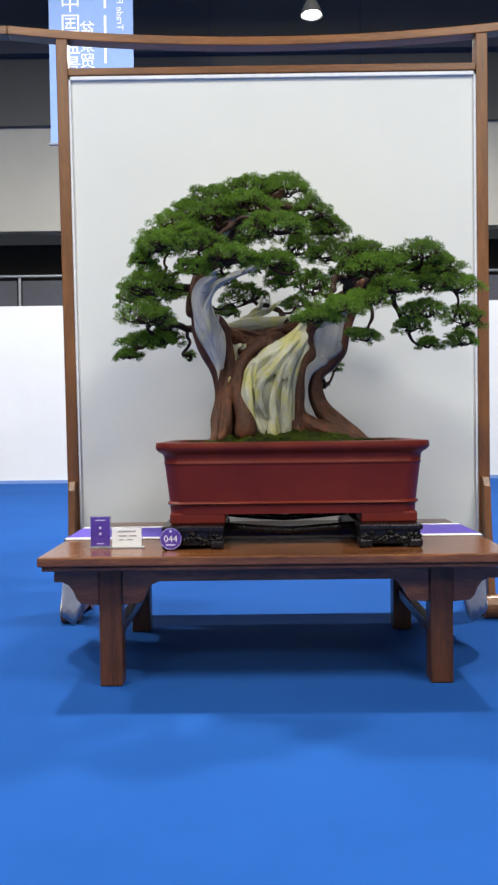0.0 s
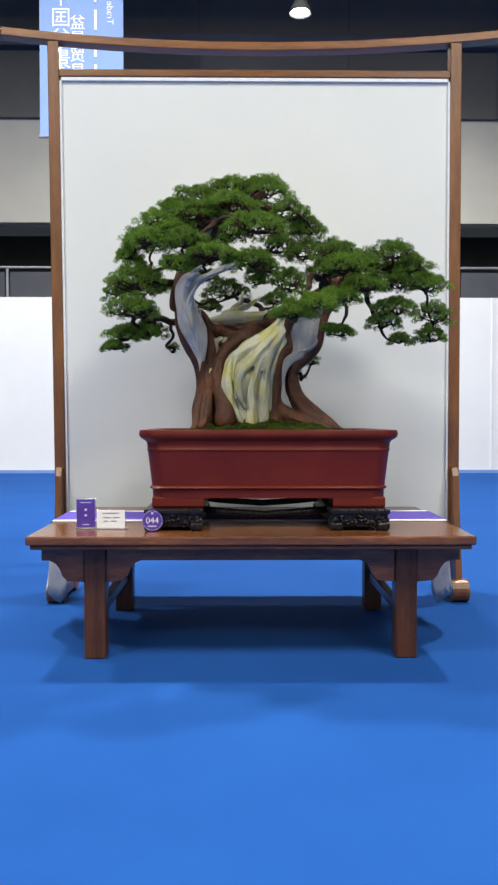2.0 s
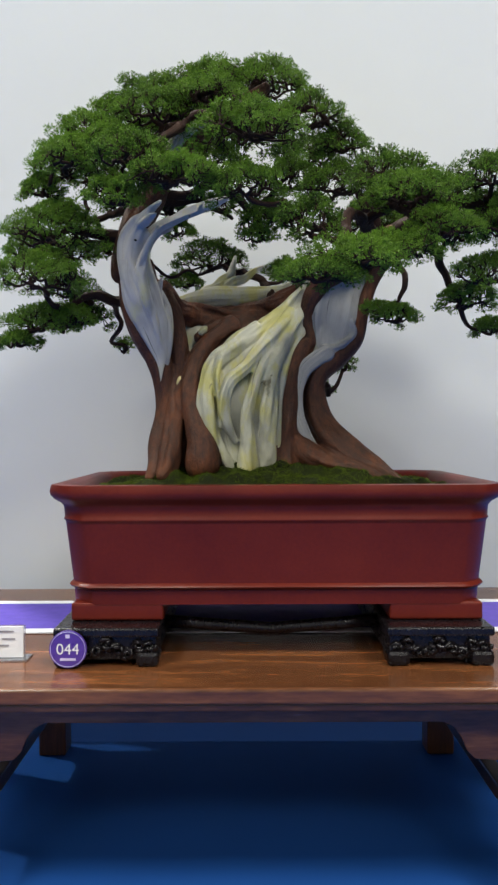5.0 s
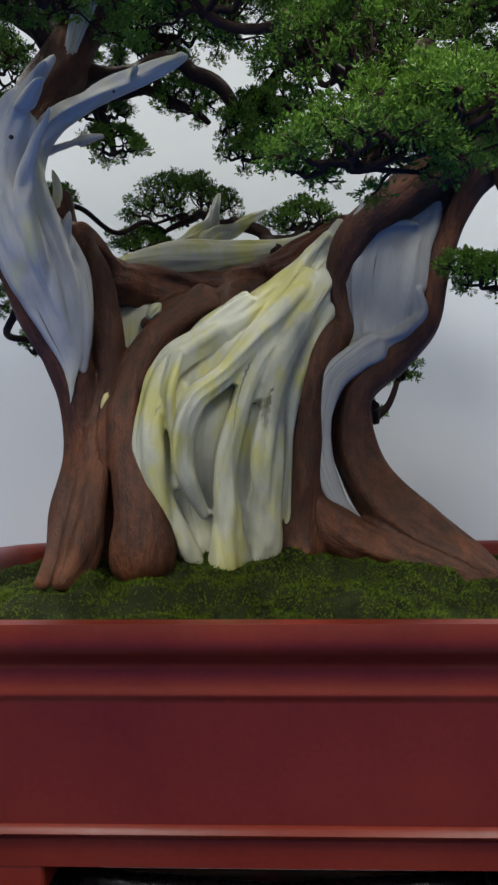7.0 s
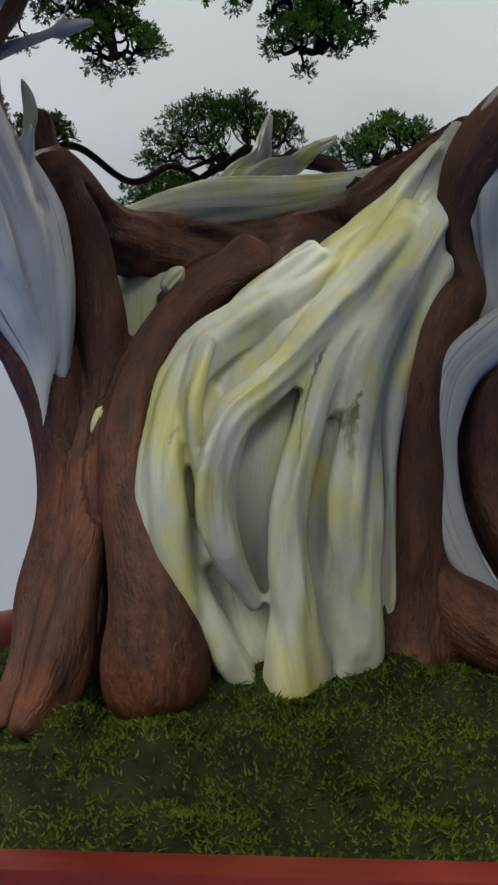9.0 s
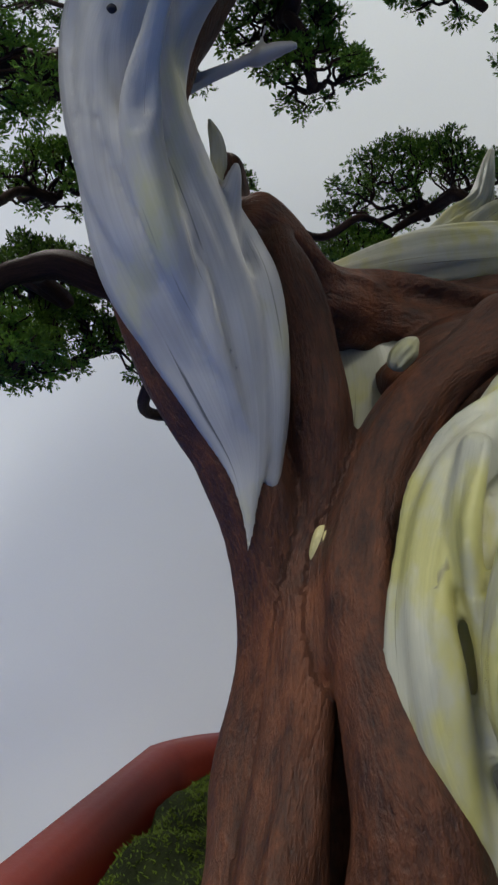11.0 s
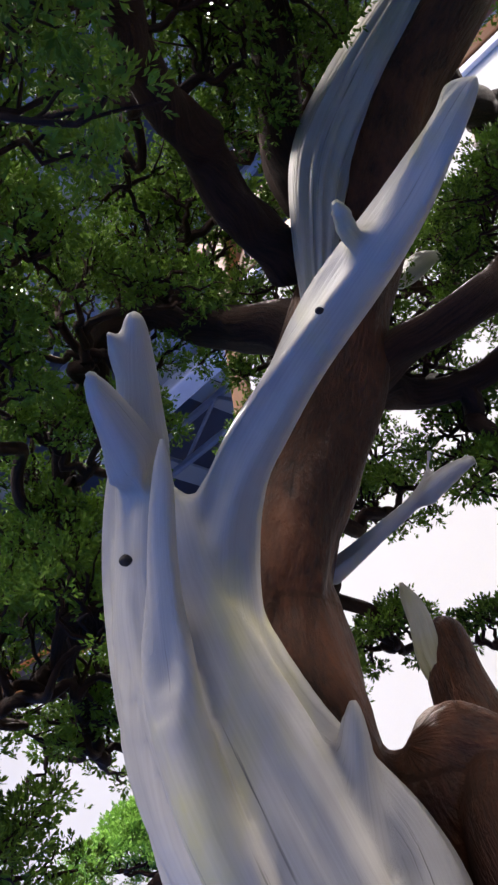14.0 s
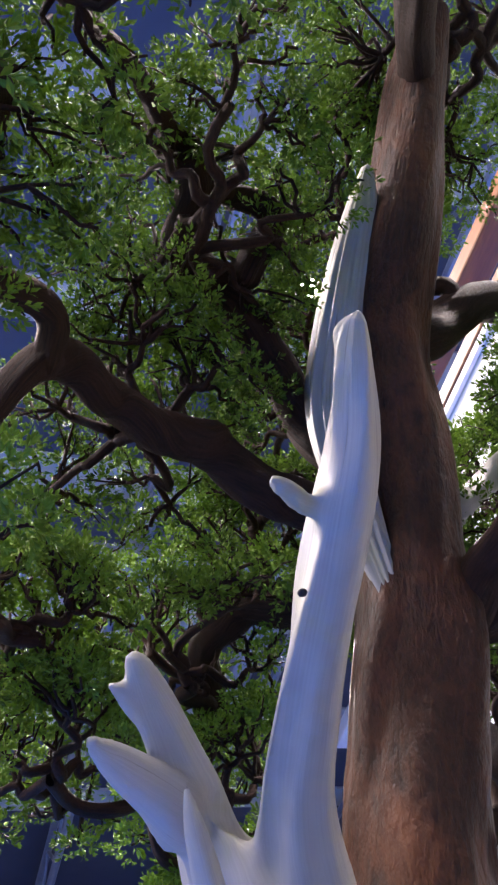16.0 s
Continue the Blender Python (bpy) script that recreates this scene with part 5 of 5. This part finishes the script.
def tufts(centres, normals, sizes, rnd):
    """Many tufts at once: the templates turned to the normals."""
    vs, ts, o = [], [], 0
    pick = rnd.integers(0, len(TEMPLATES), len(centres))
    for k, (tv, tt) in enumerate(TEMPLATES):
        c, nn, sz = centres[pick == k], normals[pick == k], sizes[pick == k]
        if not len(c):
            continue
        ref = rnd.normal(size=nn.shape)
        u = np.cross(nn, ref)
        u /= np.linalg.norm(u, axis=1)[:, None] + 1e-9
        w = np.cross(nn, u)
        v = c[:, None] + sz[:, None, None] * (u[:, None] * tv[None, :, :1] + w[:, None] * tv[None, :, 1:2] + nn[:, None] * tv[None, :, 2:])
        vs.append(v.reshape(-1, 3))
        ts.append((tt[None] + (np.arange(len(c)) * len(tv))[:, None, None]).reshape(-1, 3) + o)
        o += len(vs[-1])
    return np.concatenate(vs), np.concatenate(ts)


def thin_tube(path, r0, r1, sides=4):
    p = np.array(path)
    n = len(p)
    t = np.gradient(p, axis=0)
    t /= np.linalg.norm(t, axis=1)[:, None] + 1e-9
    u = np.cross(t, [0.31, 0.52, 0.79])
    u /= np.linalg.norm(u, axis=1)[:, None] + 1e-9
    w = np.cross(t, u)
    th = np.arange(sides) * math.tau / sides
    r = np.linspace(r0, r1, n)[:, None, None]
    v = (p[:, None] + r * (u[:, None] * np.cos(th)[None, :, None] + w[:, None] * np.sin(th)[None, :, None])).reshape(-1, 3)
    i, j = np.meshgrid(np.arange(n - 1), np.arange(sides), indexing="ij")
    k = (j + 1) % sides
    q = np.stack([i * sides + j, i * sides + k, (i + 1) * sides + k, (i + 1) * sides + j], -1).reshape(-1, 4)
    uv = np.stack([np.broadcast_to(th[None] / math.tau * 0.1, (n, sides)), np.broadcast_to(np.linspace(0, 0.1, n)[:, None], (n, sides))], -1).reshape(-1, 2)
    return v, q, np.zeros((0, 3), int), uv


def wavy(a, b, rnd, n=12, amp=0.1):
    """A sinuous way from a to b."""
    a, b = np.array(a), np.array(b)
    t = np.linspace(0, 1, n)[:, None]
    d = np.linalg.norm(b - a)
    u, w = rnd.normal(size=(2, 3))
    u, w = u / np.linalg.norm(u), w / np.linalg.norm(w)
    f = rnd.uniform(0.7, 1.6, 2)
    ph = rnd.uniform(0, math.tau, 2)
    off = u * np.sin(math.tau * f[0] * t + ph[0]) + 0.8 * w * np.sin(math.tau * 1.7 * f[1] * t + ph[1])
    return a + (b - a) * t + amp * d * off * np.sin(np.pi * t) ** 0.8


def pad(cx, cy, cz, hw, hh, seed, tree_ob=None, mat=None, gap=0.85):
    """A foliage pad: a branch from the nearest limb, twigs, and lobed clumps of tufts over a flattened dome."""
    rnd = np.random.default_rng(seed)
    hw, hh = hw * 1.06, hh * 1.38
    root = np.array([cx, cy, cz - 0.45 * hh])
    dist = np.linalg.norm(NODES[:, :3] - root, axis=1) + 0.6 * np.maximum(0, NODES[:, 2] - root[2])
    start = NODES[dist.argmin()]
    # lobes
    clump = max(0.0135, min(0.0205, hw * 0.22)) if hw < 0.14 else 0.055
    m = max(6, int(2.3 * (0.85 / gap) ** 2 * (hw / clump) ** 2))
    pts, tries = [], 0
    while len(pts) < m and tries < 2500:
        tries += 1
        q = rnd.uniform(-1, 1, 2)
        if q @ q > 1:
            continue
        if all((q - p) @ (q - p) > (gap * clump / hw) ** 2 for p in pts):
            pts.append(q)
    pts = np.array(pts)
    rr = np.linalg.norm(pts, axis=1)
    ang = np.arctan2(pts[:, 1], pts[:, 0])
    wob = 1 + 0.14 * np.sin(3 * ang + seed) + 0.1 * np.sin(5 * ang + 2 * seed)
    cen = np.stack([cx + pts[:, 0] * hw * wob * 0.88, cy + pts[:, 1] * hw * wob * 0.70, cz - 0.62 * hh + (hh * 1.15 - 0.4 * clump) * np.sqrt(np.clip(1 - rr ** 2, 0, 1)) + rnd.normal(0, 0.10 * hh, len(pts))], -1)
    cs, ns, ss = [], [], []
    big = clump / 0.02 if clump > 0.03 else 1.0
    for c in cen:
        k = int(52 * min(1.5, clump / 0.019) ** 1.3)
        d = rnd.normal(size=(k, 3))
        d /= np.linalg.norm(d, axis=1)[:, None]
        d[:, 2] = np.where(d[:, 2] < -0.6, -d[:, 2], d[:, 2])
        grow = clump * rnd.uniform(0.82, 1.18)
        cs.append(c + d * (grow * rnd.uniform(0.40, 0.84, k))[:, None] * np.array([1.0, 1.0, 0.74]))
        nn = d + np.array([0, 0, 0.35]) + rnd.normal(0, 0.22, (k, 3))
        ns.append(nn / np.linalg.norm(nn, axis=1)[:, None])
        ss.append(rnd.uniform(0.0064, 0.0090, k) * big)
        # short sprays that close the heart of the clump
        d = rnd.normal(size=(12, 3))
        d /= np.linalg.norm(d, axis=1)[:, None]
        cs.append(c + d * grow * rnd.uniform(0.1, 0.45, (12, 1)) * np.array([1.0, 1.0, 0.6]))
        ns.append(d)
        ss.append(rnd.uniform(0.0095, 0.0125, 12) * big)
    v, t = tufts(np.concatenate(cs), np.concatenate(ns), np.concatenate(ss), rnd)
    ob = put("foliage_pad", mesh_np("foliage_pad", v, None, t, smooth=False), mat or foliage, tree_ob or tree)
    # branch, its forks, and twigs into the clumps
    tw = [thin_tube(wavy(start[:3], root, rnd, 26, 0.11), min(start[3], 0.0075), 0.0046, 7)]
    forks = []
    for q in range(max(3, min(7, round(hw / 0.017)))):
        a = q * 2.4 + seed
        far = 0.75 if q % 2 else 0.5
        end = np.array([cx + far * hw * math.cos(a), cy + far * 0.75 * hw * math.sin(a), cz - 0.25 * hh])
        path = wavy(root if q < 2 else forks[rnd.integers(0, 2)][3], end, rnd, 16, 0.13)
        forks.append(path)
        tw.append(thin_tube(path, 0.0040, 0.0017, 6))
    joints = np.concatenate([p[4:] for p in forks])
    for c in cen:
        path = wavy(joints[np.linalg.norm(joints - c, axis=1).argmin()], c, rnd, 8, 0.12)
        tw.append(thin_tube(path, 0.0018, 0.0009, 4))
        for s in range(2):
            d = rnd.normal(size=3)
            d[2] = abs(d[2]) * 0.6
            d /= np.linalg.norm(d)
            tw.append(thin_tube(wavy(path[4], c + d * clump * 0.8, rnd, 5, 0.10), 0.0010, 0.0005, 3))
    tagged(wood("twig", tw, limb_bark, ob, "dark crooked twigs"), kind="stuff")
    return ob


CROWN = [
    (0.2, 2.85, 1.707, 0.122, 0.052), (0.08, 2.7, 1.61, 0.107, 0.049), (-0.04, 2.68, 1.579, 0.098, 0.048), (0.298, 2.75, 1.593, 0.086, 0.055), (0.373, 2.78, 1.541, 0.067, 0.04),
    (0.168, 2.57, 1.50, 0.117, 0.051), (-0.2, 2.75, 1.548, 0.096, 0.059), (-0.267, 2.78, 1.494, 0.079, 0.055), (-0.307, 2.78, 1.441, 0.054, 0.035), (-0.078, 2.55, 1.445, 0.079, 0.05),
    (0.012, 2.54, 1.395, 0.101, 0.04), (-0.11, 2.56, 1.362, 0.06, 0.037), (0.155, 2.53, 1.373, 0.087, 0.043), (0.261, 2.9, 1.503, 0.075, 0.055), (0.196, 2.95, 1.416, 0.068, 0.045),
]
REAR = [
    (-0.067, 3.03, 1.65, 0.118, 0.053), (0.146, 3.06, 1.68, 0.122, 0.054), (0.306, 3.03, 1.605, 0.095, 0.053), (-0.243, 3.0, 1.545, 0.1, 0.053), (0.058, 2.98, 1.58, 0.11, 0.05),
    (-0.117, 2.88, 1.56, 0.09, 0.045), (-0.215, 2.665, 1.478, 0.078, 0.042), (-0.13, 2.645, 1.50, 0.062, 0.036),
    (-0.055, 2.82, 1.668, 0.098, 0.044), (0.07, 2.83, 1.706, 0.098, 0.045), (-0.145, 2.80, 1.618, 0.075, 0.042),
]
INNER = [(0.183, 2.95, 1.374, 0.050, 0.030), (0.090, 2.95, 1.450, 0.055, 0.035), (-0.020, 2.95, 1.390, 0.050, 0.032), (0.218, 2.92, 1.430, 0.050, 0.035), (-0.045, 2.97, 1.450, 0.055, 0.035),
         (-0.130, 3.05, 1.340, 0.035, 0.030), (-0.292, 2.97, 1.250, 0.070, 0.040), (-0.300, 2.92, 1.160, 0.050, 0.030), (-0.273, 2.97, 1.340, 0.065, 0.040), (-0.313, 2.97, 1.440, 0.060, 0.040),
         (-0.170, 3.00, 1.460, 0.045, 0.030), (-0.200, 3.02, 1.360, 0.045, 0.030), (-0.090, 2.97, 1.520, 0.050, 0.030), (0.010, 3.05, 1.560, 0.070, 0.040)]
LEFT = [
    (-0.278, 2.75, 1.34, 0.117, 0.059), (-0.350, 2.85, 1.322, 0.068, 0.052), (-0.281, 2.68, 1.227, 0.103, 0.057), (-0.25, 2.81, 1.155, 0.062, 0.035), (-0.319, 2.8, 1.145, 0.088, 0.045),
    (-0.362, 2.78, 1.095, 0.055, 0.022), (-0.246, 2.95, 1.183, 0.068, 0.045), (-0.164, 3.03, 1.109, 0.028, 0.03),
]
BACK = [(0.054, 3.20, 1.374, 0.110, 0.056), (-0.021, 3.20, 1.308, 0.060, 0.030), (0.259, 3.15, 1.329, 0.074, 0.037), (0.406, 3.05, 1.062, 0.032, 0.029), (0.353, 3.04, 1.00, 0.025, 0.021)]
RIGHT = [(0.368, 2.80, 1.457, 0.104, 0.048), (0.448, 2.60, 1.419, 0.091, 0.051), (0.278, 2.50, 1.293, 0.067, 0.056), (0.352, 2.42, 1.209, 0.094, 0.037), (0.284, 2.40, 1.172, 0.086, 0.029),
         (0.483, 2.55, 1.363, 0.107, 0.043), (0.535, 2.52, 1.286, 0.078, 0.040), (0.447, 2.50, 1.239, 0.084, 0.035)]
FAR_RIGHT = [(0.592, 2.68, 1.398, 0.080, 0.044), (0.588, 2.72, 1.318, 0.068, 0.040), (0.656, 2.60, 1.414, 0.091, 0.044), (0.729, 2.65, 1.376, 0.083, 0.042), (0.800, 2.68, 1.316, 0.084, 0.046), (0.686, 2.60, 1.305, 0.074, 0.037), (0.670, 2.65, 1.225, 0.090, 0.045),
             (0.839, 2.75, 1.213, 0.071, 0.055), (0.839, 2.80, 1.140, 0.065, 0.045), (0.498, 2.80, 1.154, 0.052, 0.032), (0.449, 2.80, 1.170, 0.032, 0.023), (0.738, 2.88, 1.133, 0.050, 0.027),
             (0.660, 2.80, 1.195, 0.073, 0.040), (0.548, 2.98, 1.455, 0.115, 0.050), (0.745, 2.93, 1.405, 0.115, 0.050), (0.446, 2.90, 1.402, 0.095, 0.048)]
for k, row in enumerate(CROWN + REAR + INNER + LEFT + BACK + RIGHT + FAR_RIGHT):
    # the shaded pads inside and behind the crown are thin and open
    pad(*row, 100 + k, gap=1.0 if row in INNER or row in BACK else 0.88)


# ---- the neighbouring stand: a pine in a grey pot on a dark table ----
nb = thing("side_table", (-2.08, 3.95, 0), "dark wooden display table of the neighbouring stand", "table")
piece("tabletop", box(-2.56, -1.60, 3.6, 4.35, 0.70, 0.74, 0.005), leg_wood, nb)
for x in (-2.50, -1.72):
    for y in (3.67, 4.2):
        piece("leg", box(x, x + 0.07, y, y + 0.07, 0, 0.70, 0.004), leg_wood, nb)
for y in (3.68, 4.22):
    piece("apron", box(-2.43, -1.72, y, y + 0.02, 0.62, 0.70), leg_wood, nb)
npot = thing("bonsai_pot", (-1.90, 3.9, 0.74), "dark grey glazed bonsai pot with a flared rim", "pot")
rows = [(0.27, 0.2, 0.742, 0.05), (0.30, 0.22, 0.80, 0.05), (0.36, 0.25, 0.99, 0.05), (0.385, 0.27, 1.015, 0.05), (0.39, 0.275, 1.03, 0.05), (0.385, 0.27, 1.04, 0.05), (0.36, 0.25, 1.04, 0.05), (0.34, 0.23, 1.0, 0.05)]
piece("body", ring_loft([(-1.90, 3.9, *r) for r in rows]), grey_clay, npot, smooth=True)
nsoil = ring_loft([(-1.90, 3.9, 0.34, 0.23, 1.005, 0.05), (-1.90, 3.9, 0.30, 0.2, 1.045, 0.05), (-1.90, 3.9, 0.1, 0.08, 1.07, 0.03)])
tagged(part("soil", nsoil, soil, smooth=True), "dark mossy earth in the grey pot", "soil", kind="stuff")
pine = thing("pine_tree", (-1.90, 3.9, 1.06), "neighbouring bonsai pine with bright green needle pads", "bonsai tree")
pl = [(-1.80, 3.9, 1.05, 0.06), (-1.80, 3.9, 1.18, 0.05), (-1.73, 3.92, 1.35, 0.04), (-1.83, 3.95, 1.55, 0.03), (-1.76, 3.95, 1.75, 0.02)]
wood("trunk", [strand(pl, 60, 24, ridge=0.2, ridges=2, lump=0.2)], limb_bark, pine)
NODES = spline(pl, 30)[0][8:]
for k, row in enumerate(((-1.62, 3.9, 1.55, 0.16, 0.085), (-1.80, 3.8, 1.45, 0.17, 0.08), (-1.86, 3.95, 1.55, 0.17, 0.08), (-1.56, 4.0, 1.68, 0.15, 0.08), (-1.73, 3.95, 1.82, 0.15, 0.09))):
    pad(*row, 300 + k, pine, pine_green)
